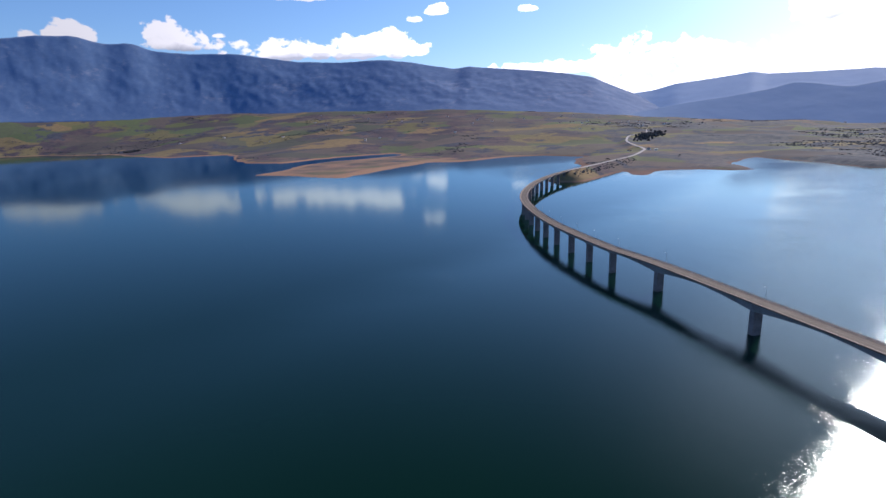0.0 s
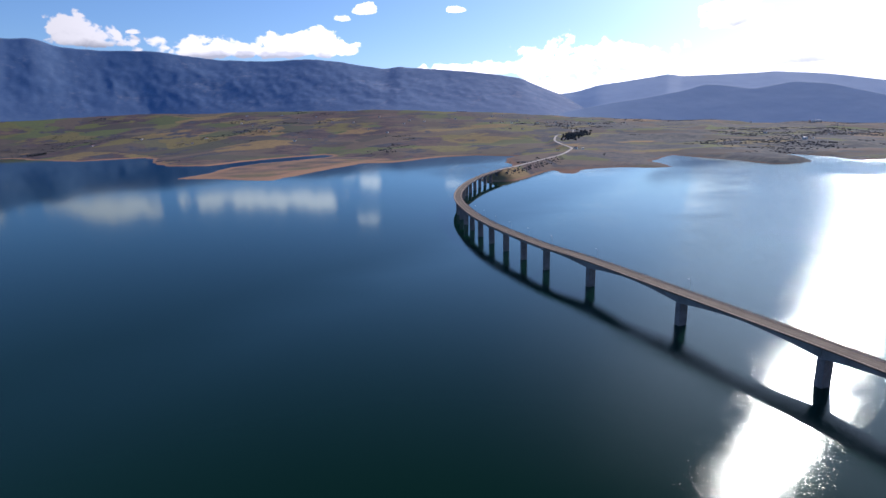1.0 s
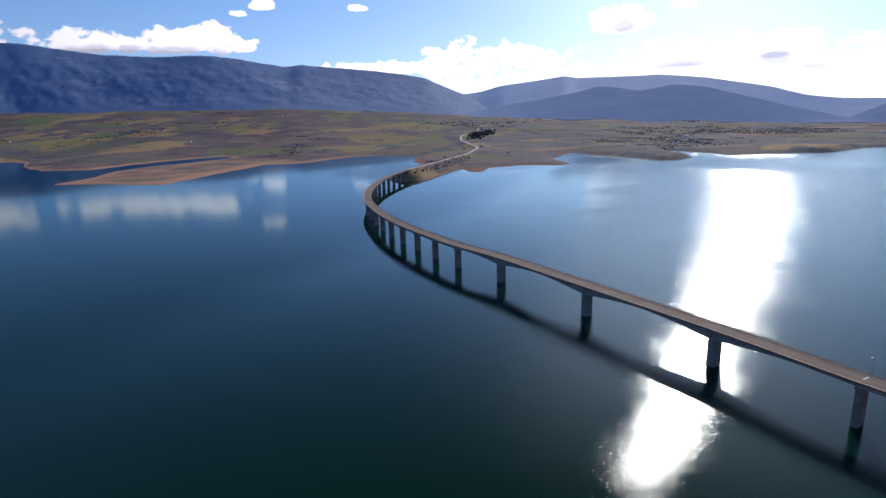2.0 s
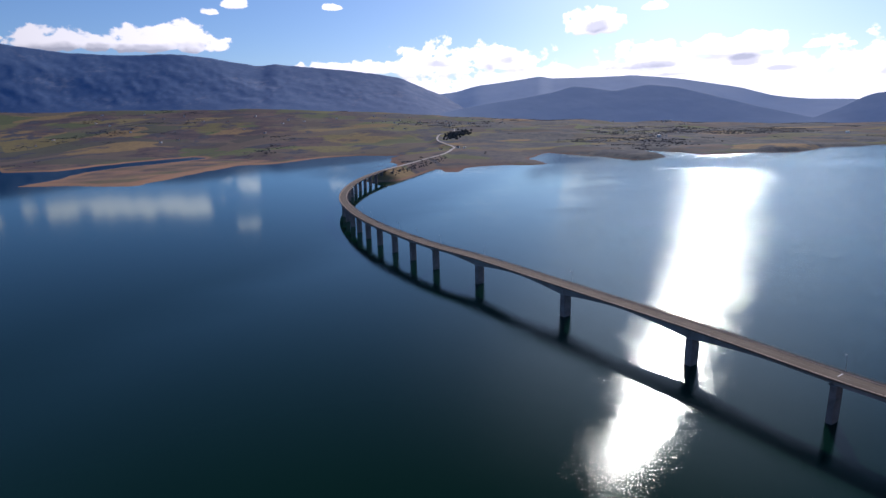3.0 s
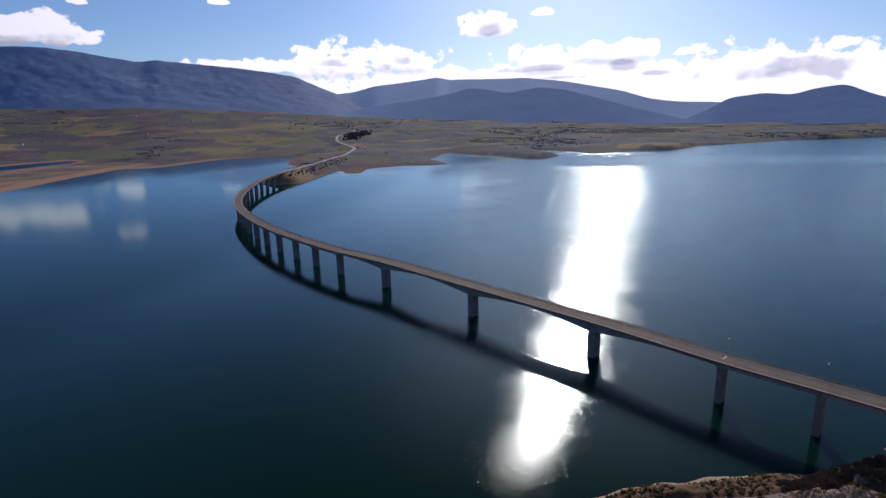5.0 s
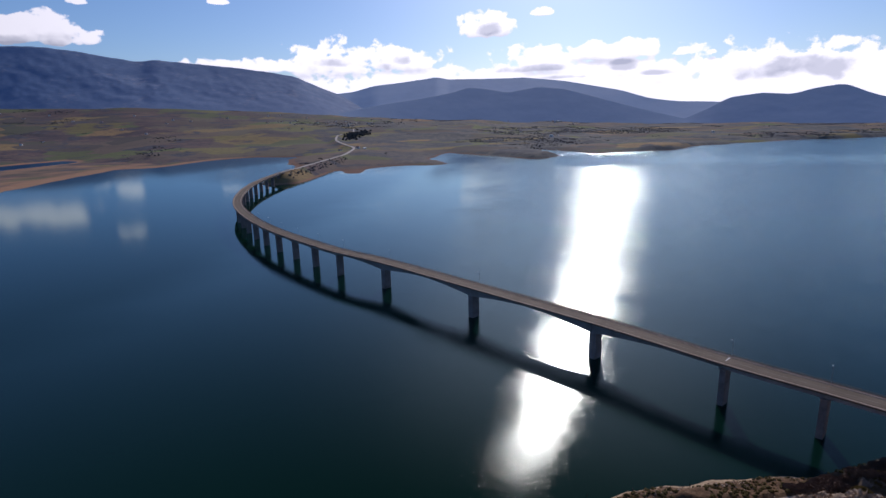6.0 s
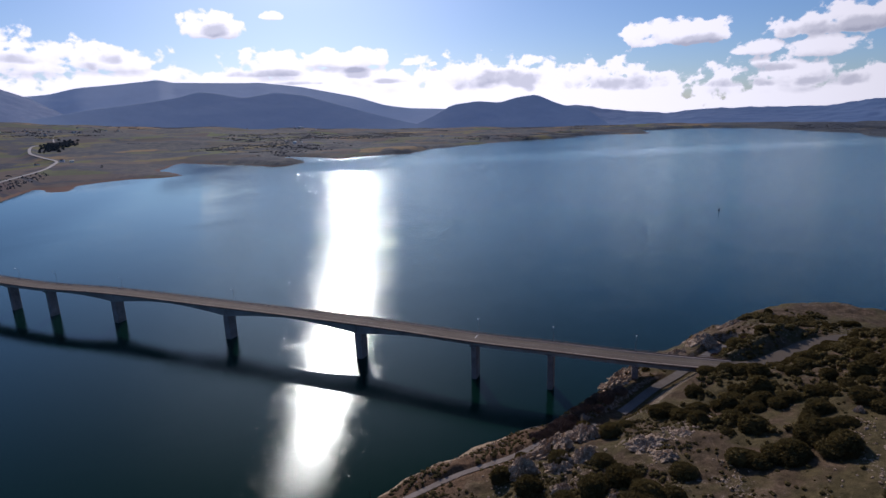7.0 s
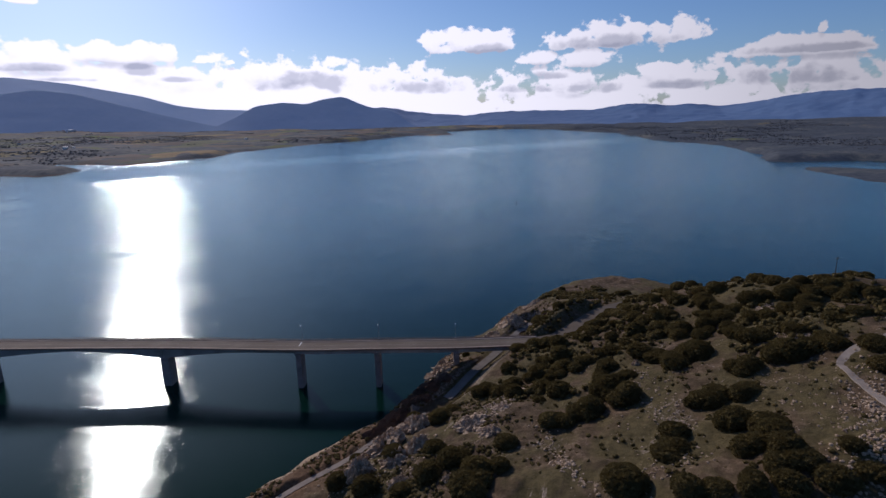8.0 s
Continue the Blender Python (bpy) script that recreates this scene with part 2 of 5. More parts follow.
def water_material():
    """Turbid green water under a rippled surface, calm to the west and ruffled by wind in the open eastern basin."""
    material = bpy.data.materials.new("lake_water")
    material.use_nodes = True
    n = Nodes(material.node_tree)
    out, both = n.add("ShaderNodeOutputMaterial"), n.add("ShaderNodeMixShader")
    body, gloss = n.add("ShaderNodeBsdfDiffuse"), n.add("ShaderNodeBsdfGlossy", distribution="BECKMANN")
    n.link(both.outputs[0], out.inputs[0])
    n.link(body.outputs[0], both.inputs[1])
    gloss.inputs["Color"].default_value = (0.80, 0.95, 0.97, 1.0)
    where = n.add("ShaderNodeNewGeometry").outputs["Position"]
    drift = n.noise(n.scaled(where, 0.004, 0.0016, 1), 1.0, 4.0, 0.55, 0.6)
    n.link(n.ramp(drift, (0.3, (0.0028, 0.0185, 0.0135)), (0.7, (0.0038, 0.0225, 0.0155))), body.inputs["Color"])
    axes = n.add("ShaderNodeSeparateXYZ")
    n.link(where, axes.inputs[0])
    x, y = axes.outputs[0], axes.outputs[1]
    # wind belts across the lake: the steepness of the wavelets grows from the headland to the open basin, and a calm belt lies under the far shore
    gust = n.math("SUBTRACT", n.noise(n.scaled(where, 0.004, 0.011, 1), 1.0, 5.0, 0.6, 0.4), 0.5)
    reach = n.math("ADD", n.math("ADD", n.math("MULTIPLY", x, 0.625), n.math("MULTIPLY", y, 0.78)), n.math("MULTIPLY", gust, 150.0))
    belts = n.ramp(n.math("MULTIPLY", reach, 1 / 2000), *[(at / 2000, (v, v, v)) for at, v in ((190, 0.050), (250, 0.056), (330, 0.074), (440, 0.086), (720, 0.096), (1290, 0.116), (1345, 0.070), (1400, 0.045), (1530, 0.045), (1600, 0.110), (1800, 0.120))])
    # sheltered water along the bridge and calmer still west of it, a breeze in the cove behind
    side = n.math("ADD", n.math("SUBTRACT", n.math("MULTIPLY", x, 0.78), n.math("MULTIPLY", y, 0.625)), n.math("MULTIPLY", gust, 100.0))
    cove = n.add("ShaderNodeVectorMath", operation="DISTANCE")
    n.link(where, cove.inputs[0])
    cove.inputs[1].default_value = (330.0, 1260.0, 0.0)
    shelter = n.math("ADD", n.span(side, -330.0, -200.0, 0.03, 0.34), n.span(n.math("MULTIPLY_ADD", reach, 0.08, side), -90.0, 0.0, 0.0, 0.66))
    shelter = n.math("MAXIMUM", shelter, n.span(cove.outputs["Value"], 150.0, 300.0, 0.5, 0.0))
    steep = n.math("MULTIPLY", belts, shelter)
    lee = n.add("ShaderNodeVectorMath", operation="DISTANCE")
    n.link(where, lee.inputs[0])
    lee.inputs[1].default_value = (400.0, 960.0, 0.0)
    steep = n.math("MULTIPLY", steep, n.span(n.math("ADD", lee.outputs["Value"], n.math("MULTIPLY", gust, 260.0)), 150.0, 340.0, 0.28, 1.0))
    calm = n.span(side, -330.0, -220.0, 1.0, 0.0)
    # cat's paws: small gusts that roughen the water in patches
    paws = n.math("SUBTRACT", n.noise(where, 0.028, 4.0, 0.6, 0.3), 0.5)
    steep = n.math("MULTIPLY", steep, n.math("ADD", 1.0, n.math("ADD", n.math("MULTIPLY", gust, 0.4), n.math("MULTIPLY", paws, 1.3))))
    # the finest ripples blur, the wavelets tilt the surface, most along the wind
    n.link(n.math("SQRT", n.math("MAXIMUM", n.math("MULTIPLY", steep, 0.25), 0.005)), gloss.inputs["Roughness"])
    wind_x, wind_y = math.sin(radians(SUN_AZ + WIND_TURN)), math.cos(radians(SUN_AZ + WIND_TURN))
    reflection_tilt = n.add("ShaderNodeVectorMath", operation="SCALE")  # an added constant tilt of the calm water, to shift what it reflects
    reflection_tilt.inputs[0].default_value = (0.030, -0.036, 0.0)
    n.link(calm, reflection_tilt.inputs[3])

    def wavelets(scales, amount):
        """The water's normal under two sizes of wavelet, steepest along the wind."""
        sums = []
        for scale in scales:
            wave, channels = n.add("ShaderNodeTexNoise"), n.add("ShaderNodeSeparateColor")
            n.link(where, wave.inputs["Vector"])
            wave.inputs["Scale"].default_value, wave.inputs["Detail"].default_value = scale, 1.5
            n.link(wave.outputs["Color"], channels.inputs[0])
            sums.append(channels)
        slope = n.math("MULTIPLY", steep, amount)
        along = n.math("MULTIPLY", n.math("MULTIPLY", n.math("SUBTRACT", n.math("ADD", sums[0].outputs[0], sums[1].outputs[0]), 1.0), 8.2), slope)
        across = n.math("MULTIPLY", n.math("SUBTRACT", n.math("ADD", sums[0].outputs[1], sums[1].outputs[1]), 1.0), slope)
        across = n.math("MULTIPLY", across, n.span(reach, 180.0, 1270.0, 2.7, 3.3))
        tilt, total, upright = n.add("ShaderNodeCombineXYZ"), n.add("ShaderNodeVectorMath", operation="ADD"), n.add("ShaderNodeVectorMath", operation="NORMALIZE")
        n.link(n.math("ADD", n.math("MULTIPLY", along, wind_x), n.math("MULTIPLY", across, wind_y)), tilt.inputs[0])
        n.link(n.math("SUBTRACT", n.math("MULTIPLY", along, wind_y), n.math("MULTIPLY", across, wind_x)), tilt.inputs[1])
        tilt.inputs[2].default_value = 1.0
        n.link(tilt.outputs[0], total.inputs[0])
        n.link(reflection_tilt.outputs[0], total.inputs[1])
        n.link(total.outputs[0], upright.inputs[0])
        return upright.outputs[0]

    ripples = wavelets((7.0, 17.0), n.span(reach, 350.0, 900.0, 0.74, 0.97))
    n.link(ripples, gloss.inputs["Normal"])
    # smooth facets a stride across, that flash where they face the sun
    facets, sheen = n.add("ShaderNodeBsdfGlossy", distribution="BECKMANN"), n.add("ShaderNodeMixShader")
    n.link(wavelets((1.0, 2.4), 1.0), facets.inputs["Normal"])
    facets.inputs["Color"].default_value, facets.inputs["Roughness"].default_value = gloss.inputs["Color"].default_value, 0.115
    sheen.inputs[0].default_value = 0.3
    n.link(gloss.outputs[0], sheen.inputs[1])
    n.link(facets.outputs[0], sheen.inputs[2])
    n.link(sheen.outputs[0], both.inputs[2])
    fresnel = n.add("ShaderNodeFresnel")
    fresnel.inputs["IOR"].default_value = 1.335
    n.link(ripples, fresnel.inputs["Normal"])
    n.link(n.math("MAXIMUM", n.math("MULTIPLY_ADD", fresnel.outputs[0], 1.25, -0.042), 0.004), both.inputs[0])
    return material


def plain_material():
    """Fields, fallow land and scrub of the far plain, with a pale beach at the waterline."""
    material = bpy.data.materials.new("plain_fields")
    material.use_nodes = True
    n = Nodes(material.node_tree)
    out, bsdf = n.add("ShaderNodeOutputMaterial"), n.add("ShaderNodeBsdfPrincipled")
    n.link(bsdf.outputs[0], out.inputs[0])
    where = n.add("ShaderNodeNewGeometry").outputs["Position"]
    turn = n.add("ShaderNodeMapping")
    turn.inputs["Rotation"].default_value, turn.inputs["Scale"].default_value = (0, 0, 0.5), (0.0036, 0.0052, 0.0)
    n.link(where, turn.inputs["Vector"])
    plots = n.add("ShaderNodeTexVoronoi", distance="CHEBYCHEV")
    n.link(turn.outputs[0], plots.inputs["Vector"])
    plots.inputs["Scale"].default_value = 1.0
    value = n.add("ShaderNodeSeparateColor")
    n.link(plots.outputs["Color"], value.inputs[0])
    crop = n.ramp(value.outputs[0], (0.0, (0.10, 0.095, 0.085)), (0.18, (0.21, 0.165, 0.13)), (0.34, (0.12, 0.185, 0.055)), (0.5, (0.42, 0.27, 0.12)), (0.64, (0.17, 0.22, 0.08)), (0.8, (0.11, 0.10, 0.095)), (1.0, (0.24, 0.18, 0.13)))
    crop = n.mix(n.math("MULTIPLY", n.noise(where, 0.04, 5.0, 0.65), 0.5), crop, (0.11, 0.10, 0.09))
    grain = n.noise(where, 0.05, 7.0, 0.72)
    # the scrub's purple-blue cast includes distance haze, put into the colour
    scrub = n.ramp(n.math("ADD", n.math("MULTIPLY", n.noise(n.scaled(where, 0.006, 0.010, 0.01), 1.0, 6.0, 0.65), 0.6), n.math("MULTIPLY", grain, 0.4)), (0.36, (0.055, 0.058, 0.072)), (0.5, (0.125, 0.095, 0.098)), (0.62, (0.20, 0.145, 0.115)))
    crop = n.mix(n.span(grain, 0.4, 0.7, 0.0, 0.45), crop, (0.10, 0.085, 0.08))
    place = n.add("ShaderNodeSeparateXYZ")
    n.link(where, place.inputs[0])
    heath = n.math("ADD", n.span(place.outputs[0], 100.0, 1100.0, 0.0, 0.055), n.span(place.outputs[1], 150.0, 900.0, 0.14, 0.0))  # heath takes over from the fields to the east
    hazed_garrigue = n.ramp(grain, (0.35, (0.062, 0.075, 0.085)), (0.5, (0.115, 0.125, 0.125)), (0.65, (0.19, 0.18, 0.15)))
    scrub = n.mix(n.span(place.outputs[0], 250.0, 900.0), scrub, hazed_garrigue)  # evergreen scrub in the east, blue-grey haze put into its colour
    patch = n.noise(where, 0.0035, 5.0, 0.6)
    ground = n.mix(n.span(n.math("ADD", patch, heath), 0.52, 0.57), crop, scrub)
    # dark growth in patches, its blue cast also painted haze
    ground = n.mix(n.span(n.math("ADD", n.noise(where, 0.007, 6.0, 0.62), n.math("MULTIPLY", heath, 0.75)), 0.56, 0.62), ground, n.mix(n.span(place.outputs[0], 250.0, 900.0), n.ramp(grain, (0.35, (0.055, 0.065, 0.085)), (0.65, (0.12, 0.12, 0.135))), n.ramp(grain, (0.35, (0.055, 0.068, 0.082)), (0.65, (0.115, 0.125, 0.135)))))
    high = n.add("ShaderNodeSeparateXYZ")
    n.link(where, high.inputs[0])
    beach = n.mix(n.noise(where, 0.05, 4.0), (0.30, 0.17, 0.10), (0.42, 0.27, 0.175))
    beach = n.mix(n.span(place.outputs[0], 150.0, 420.0), beach, n.mix(n.noise(where, 0.03, 5.0), (0.13, 0.075, 0.058), (0.23, 0.14, 0.105)))
    level = n.math("ADD", high.outputs[2], n.math("MULTIPLY", n.noise(where, 0.01, 4.0), 4.0))
    ground = n.mix(n.span(n.math("ADD", level, n.math("MULTIPLY", heath, 44.0)), 4.0, 6.0), beach, ground)
    n.link(ground, bsdf.inputs["Base Color"])
    bsdf.inputs["Roughness"].default_value, bsdf.inputs["Specular IOR Level"].default_value = 0.95, 0.07
    return material


def hill_material():
    """Thin grass, brown soil and limestone of the headland."""
    material = bpy.data.materials.new("scrub_hillside")
    material.use_nodes = True
    n = Nodes(material.node_tree)
    out, bsdf = n.add("ShaderNodeOutputMaterial"), n.add("ShaderNodeBsdfPrincipled")
    n.link(bsdf.outputs[0], out.inputs[0])
    geometry = n.add("ShaderNodeNewGeometry")
    where = geometry.outputs["Position"]
    soil = n.ramp(n.noise(where, 0.35, 7.0, 0.7), (0.34, (0.054, 0.037, 0.019)), (0.52, (0.105, 0.071, 0.041)), (0.68, (0.20, 0.142, 0.09)))
    grass = n.ramp(n.noise(where, 0.6, 6.0, 0.7), (0.34, (0.055, 0.044, 0.017)), (0.66, (0.128, 0.10, 0.044)))
    ground = n.mix(n.span(n.noise(where, 0.05, 5.0, 0.6), 0.42, 0.56), soil, grass)
    stone = n.ramp(n.noise(where, 1.3, 6.0, 0.7), (0.35, (0.12, 0.095, 0.075)), (0.65, (0.36, 0.29, 0.22)))
    chips = n.noise(where, 0.75, 8.0, 0.75)
    belt = n.noise(where, 0.045, 4.0, 0.6, 0.8)
    ground = n.mix(n.span(n.math("ADD", chips, n.math("MULTIPLY", n.math("SUBTRACT", belt, 0.5), 0.9)), 0.66, 0.73), ground, stone)
    axes = n.add("ShaderNodeSeparateXYZ")
    n.link(geometry.outputs["True Normal"], axes.inputs[0])
    steep = n.span(n.math("ADD", axes.outputs[2], n.math("MULTIPLY", n.math("SUBTRACT", chips, 0.5), 0.4)), 0.70, 0.78)
    ground = n.mix(steep, stone, ground)
    high = n.add("ShaderNodeSeparateXYZ")
    n.link(where, high.inputs[0])
    shore = n.math("ADD", high.outputs[2], n.math("MULTIPLY", n.noise(where, 0.25, 4.0), 1.2))
    turf = n.ramp(n.noise(where, 0.9, 6.0, 0.7), (0.35, (0.085, 0.05, 0.028)), (0.65, (0.19, 0.115, 0.062)))
    ground = n.mix(n.span(shore, 4.0, 7.5), turf, ground)  # russet grass above the beach
    ground = n.mix(n.span(shore, 1.0, 1.9), (0.40, 0.30, 0.19), ground)
    n.link(ground, bsdf.inputs["Base Color"])
    bsdf.inputs["Roughness"].default_value, bsdf.inputs["Specular IOR Level"].default_value = 0.95, 0.15
    relief = n.add("ShaderNodeBump")
    relief.inputs["Strength"].default_value, relief.inputs["Distance"].default_value = 0.8, 0.5
    n.link(chips, relief.inputs["Height"])
    n.link(relief.outputs[0], bsdf.inputs["Normal"])
    return material


WATER, PLAIN, HILL = water_material(), plain_material(), hill_material()
# blue of this and RANGE_EAST is aerial haze mixed into base colour
RANGE_NEAR = surface("hazed_forest_mountain", [(0.10, 0.185, 0.34), (0.125, 0.21, 0.365), (0.15, 0.235, 0.385), (0.30, 0.33, 0.42)], 0.0045, 0.03, 0.95, 0.0, spread=0.8)
# pale blue of the next three is aerial haze put into base colour
RANGE_MID = surface("hazed_wooded_mountain", [(0.25, 0.37, 0.52), (0.27, 0.39, 0.54), (0.30, 0.415, 0.56)], 0.006, 0.03, 0.95, 0.0)
RANGE_FAR = surface("hazed_distant_range", [(0.46, 0.57, 0.70), (0.50, 0.61, 0.74), (0.54, 0.64, 0.76)], 0.003, 0.01, 0.95, 0.0)
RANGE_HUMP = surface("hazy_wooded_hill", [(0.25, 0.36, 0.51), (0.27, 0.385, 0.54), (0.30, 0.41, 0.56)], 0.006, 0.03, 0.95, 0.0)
RANGE_EAST = surface("haze_blue_range", [(0.10, 0.185, 0.34), (0.125, 0.215, 0.375), (0.16, 0.25, 0.41)], 0.003, 0.01, 0.95, 0.0)
CONCRETE = surface("weathered_concrete", [(0.20, 0.17, 0.15), (0.30, 0.26, 0.23), (0.38, 0.34, 0.30)], 0.12, 1.5, 0.85, 0.3, 0.03)
PIER_MAT = surface("stained_pier_concrete", [(0.15, 0.115, 0.10), (0.24, 0.19, 0.17), (0.31, 0.26, 0.23)], 0.25, 1.2, 0.85, 0.3, 0.03)
ASPHALT = surface("worn_asphalt", [(0.105, 0.082, 0.058), (0.135, 0.107, 0.077), (0.17, 0.136, 0.10)], 0.08, 2.0, 0.85, 0.2, 0.01)
RAMP_MAT = surface("old_concrete_track", [(0.13, 0.115, 0.10), (0.18, 0.16, 0.14), (0.23, 0.205, 0.18)], 0.2, 2.0, 0.9, 0.3, 0.02)
PAVING = surface("pale_walkway", [(0.27, 0.21, 0.165), (0.34, 0.27, 0.215), (0.41, 0.33, 0.27)], 0.15, 2.0, 0.85, 0.2, 0.01)
# paler than asphalt: the far road's low-angle glint is put into base colour
GLINT_PALE = surface("glint_pale_road", [(0.36, 0.33, 0.295), (0.44, 0.41, 0.37), (0.52, 0.49, 0.44)], 0.05, 1.0, 0.8, 0.1, 0.01)
FADED = surface("faded_line_paint", [(0.20, 0.17, 0.14), (0.28, 0.24, 0.20), (0.38, 0.34, 0.29)], 0.5, 3.0, 0.8, 0.1, 0.01)
PAINT = surface("road_paint", [(0.55, 0.54, 0.50), (0.70, 0.69, 0.66), (0.78, 0.77, 0.74)], 0.5, 3.0, 0.7, 0.1, 0.01)
STEEL = surface("galvanised_steel", [(0.22, 0.22, 0.22), (0.30, 0.30, 0.30), (0.38, 0.38, 0.38)], 0.6, 4.0, 0.45, 0.1, 0.01, metal=0.7)
RAIL = surface("rusty_railing", [(0.10, 0.065, 0.045), (0.15, 0.10, 0.07), (0.19, 0.14, 0.11)], 0.4, 3.0, 0.7, 0.2, 0.01)
WHITE = surface("white_paint", [(0.72, 0.72, 0.70), (0.80, 0.80, 0.78), (0.84, 0.84, 0.83)], 0.5, 3.0, 0.6, 0.1, 0.01)
LEAF = surface("evergreen_leaves", [(0.10, 0.077, 0.03), (0.143, 0.109, 0.041), (0.19, 0.146, 0.057)], 0.8, 5.0, 0.95, 0.0, own=True, gloss=0.1, thin=0.4)
DRY_LEAF = surface("dry_brush", [(0.12, 0.075, 0.05), (0.18, 0.115, 0.08), (0.25, 0.165, 0.11)], 0.6, 3.0, 0.9, 0.0, own=True)
GOLD_LEAF = surface("yellowed_brush", [(0.12, 0.085, 0.02), (0.20, 0.14, 0.035), (0.27, 0.19, 0.06)], 0.6, 3.0, 0.9, 0.0, own=True)
BARK = surface("bark", [(0.05, 0.035, 0.025), (0.08, 0.06, 0.045), (0.12, 0.09, 0.07)], 1.0, 6.0, 0.9, 0.4, 0.02, own=True)
ROCK = surface("limestone", [(0.13, 0.088, 0.058), (0.38, 0.275, 0.18), (0.76, 0.60, 0.44)], 0.5, 2.2, 0.9, 0.9, 0.3, spread=1.0)
ROOF = surface("clay_roof", [(0.20, 0.085, 0.05), (0.28, 0.12, 0.07), (0.33, 0.16, 0.10)], 0.5, 3.0, 0.85, 0.2, 0.02)
GLASS_DARK = surface("dark_window", [(0.02, 0.025, 0.03), (0.03, 0.035, 0.04), (0.04, 0.045, 0.05)], 0.5, 2.0, 0.15, 0.0)
EARTH_ROAD = surface("dirt_track", [(0.22, 0.18, 0.14), (0.30, 0.25, 0.20), (0.38, 0.32, 0.26)], 0.3, 2.5, 0.95, 0.3, 0.05)


# ---- the land ----
def lattice(i, j, seed):
    h = (i * 374761393 + j * 668265263 + seed * 97531) & 0x7FFFFFFF
    h = ((h ^ (h >> 13)) * 1274126177) & 0x7FFFFFFF
    return (h ^ (h >> 16)) / 0x7FFFFFFF


def value_noise(x, y, seed):
    i, j = np.floor(x).astype(np.int64), np.floor(y).astype(np.int64)
    u, v = x - i, y - j
    u, v = u * u * (3 - 2 * u), v * v * (3 - 2 * v)
    a = lattice(i, j, seed) * (1 - u) + lattice(i + 1, j, seed) * u
    b = lattice(i, j + 1, seed) * (1 - u) + lattice(i + 1, j + 1, seed) * u
    return (a * (1 - v) + b * v) * 2 - 1


def fbm(x, y, size, octaves=4, seed=1, gain=0.5):
    total, amp = 0.0, 1.0
    for k in range(octaves):
        total = total + amp * value_noise(x / size, y / size, seed + 17 * k)
        size, amp = size / 2.03, amp * gain
    return total


# the lake's outline, stretch by stretch, clockwise
SHORE_WEST = [(-5300, 2700), (-3900, 2700), (-2600, 2780), (-2230, 2900), (-2010, 2790), (-1830, 2800), (-1674, 2646), (-1412, 2417), (-1278, 2361), (-1035, 2445),
    (-870, 2097), (-747, 1860), (-590, 1804), (-517, 1970), (-376, 2120), (-257, 2215), (-212, 2110), (-330, 1950), (-440, 1850), (-480, 1700),
    (-500, 1530), (-535, 1393), (-462, 1333), (-396, 1302), (-261, 1254), (-223, 1338), (-184, 1467), (-132, 1559), (-92, 1692)]
SHORE_NORTH = [(-22, 1689), (48, 1734), (163, 1845), (280, 1881), (391, 1780), (343, 1617), (309, 1503), (282, 1337), (236, 1160), (226, 1096),
    (252, 1092), (338, 1203), (374, 1250), (394, 1231), (392, 1172), (415, 1153), (443, 1177), (469, 1235), (545, 1269), (658, 1240),
    (690, 1385), (774, 1511), (842, 1569), (880, 1460), (875, 1340), (887, 1222), (930, 1205), (1000, 1240), (1038, 1358), (1120, 1510)]
SHORE_EAST = [(1150, 1420), (1120, 1232), (1210, 1226), (1315, 1200), (1390, 1170), (1530, 1236), (1607, 1240), (1785, 1205), (2070, 1230), (2200, 1150),
    (2379, 1121), (2643, 1110), (2692, 955), (2808, 860), (3200, 1050), (3586, 807), (3538, 545), (3245, 341), (2863, 46), (2400, -38),
    (2138, -164), (1961, -250), (1791, -287), (1596, -307), (1438, -288), (1404, -335), (1451, -390), (1473, -461), (1440, -600)]
SHORE_SOUTH = [(1300, -850), (800, -950), (480, -650), (365, -330), (362, -190), (376, -120), (402, -60), (424, -20), (428, 15), (407, 42),
    (378, 57), (342, 69), (313, 77), (294, 84), (266, 88), (255, 91), (236, 91), (214, 96), (199, 103), (185, 109.5),
    (168, 115), (156, 119), (137, 123), (118, 114), (98, 84), (90, 30), (86, -40), (60, -200), (-100, -700), (-600, -1500), (-2000, -2500), (-4000, -2600), (-5400, -1000)]
LAKE = np.array(SHORE_WEST + SHORE_NORTH + SHORE_EAST + SHORE_SOUTH, float)
ISLET = np.array([(1262, -306), (1308, -338), (1290, -402), (1262, -460), (1200, -520), (1060, -470), (1045, -385), (1069, -350), (1134, -330)], float)


def signed(x, y, poly):
    """Distance to a closed outline, below zero inside it."""
    best, inside = np.full(x.shape, 1e18), np.zeros(x.shape, bool)
    for (ax, ay), (bx, by) in zip(poly, np.roll(poly, -1, 0)):
        dx, dy = bx - ax, by - ay
        t = np.clip(((x - ax) * dx + (y - ay) * dy) / (dx * dx + dy * dy), 0, 1)
        best = np.minimum(best, (x - ax - t * dx) ** 2 + (y - ay - t * dy) ** 2)
        inside ^= ((ay > y) != (by > y)) & (x < dx * (y - ay) / (dy + 1e-12) + ax)
    return np.where(inside, -1, 1) * np.sqrt(best)


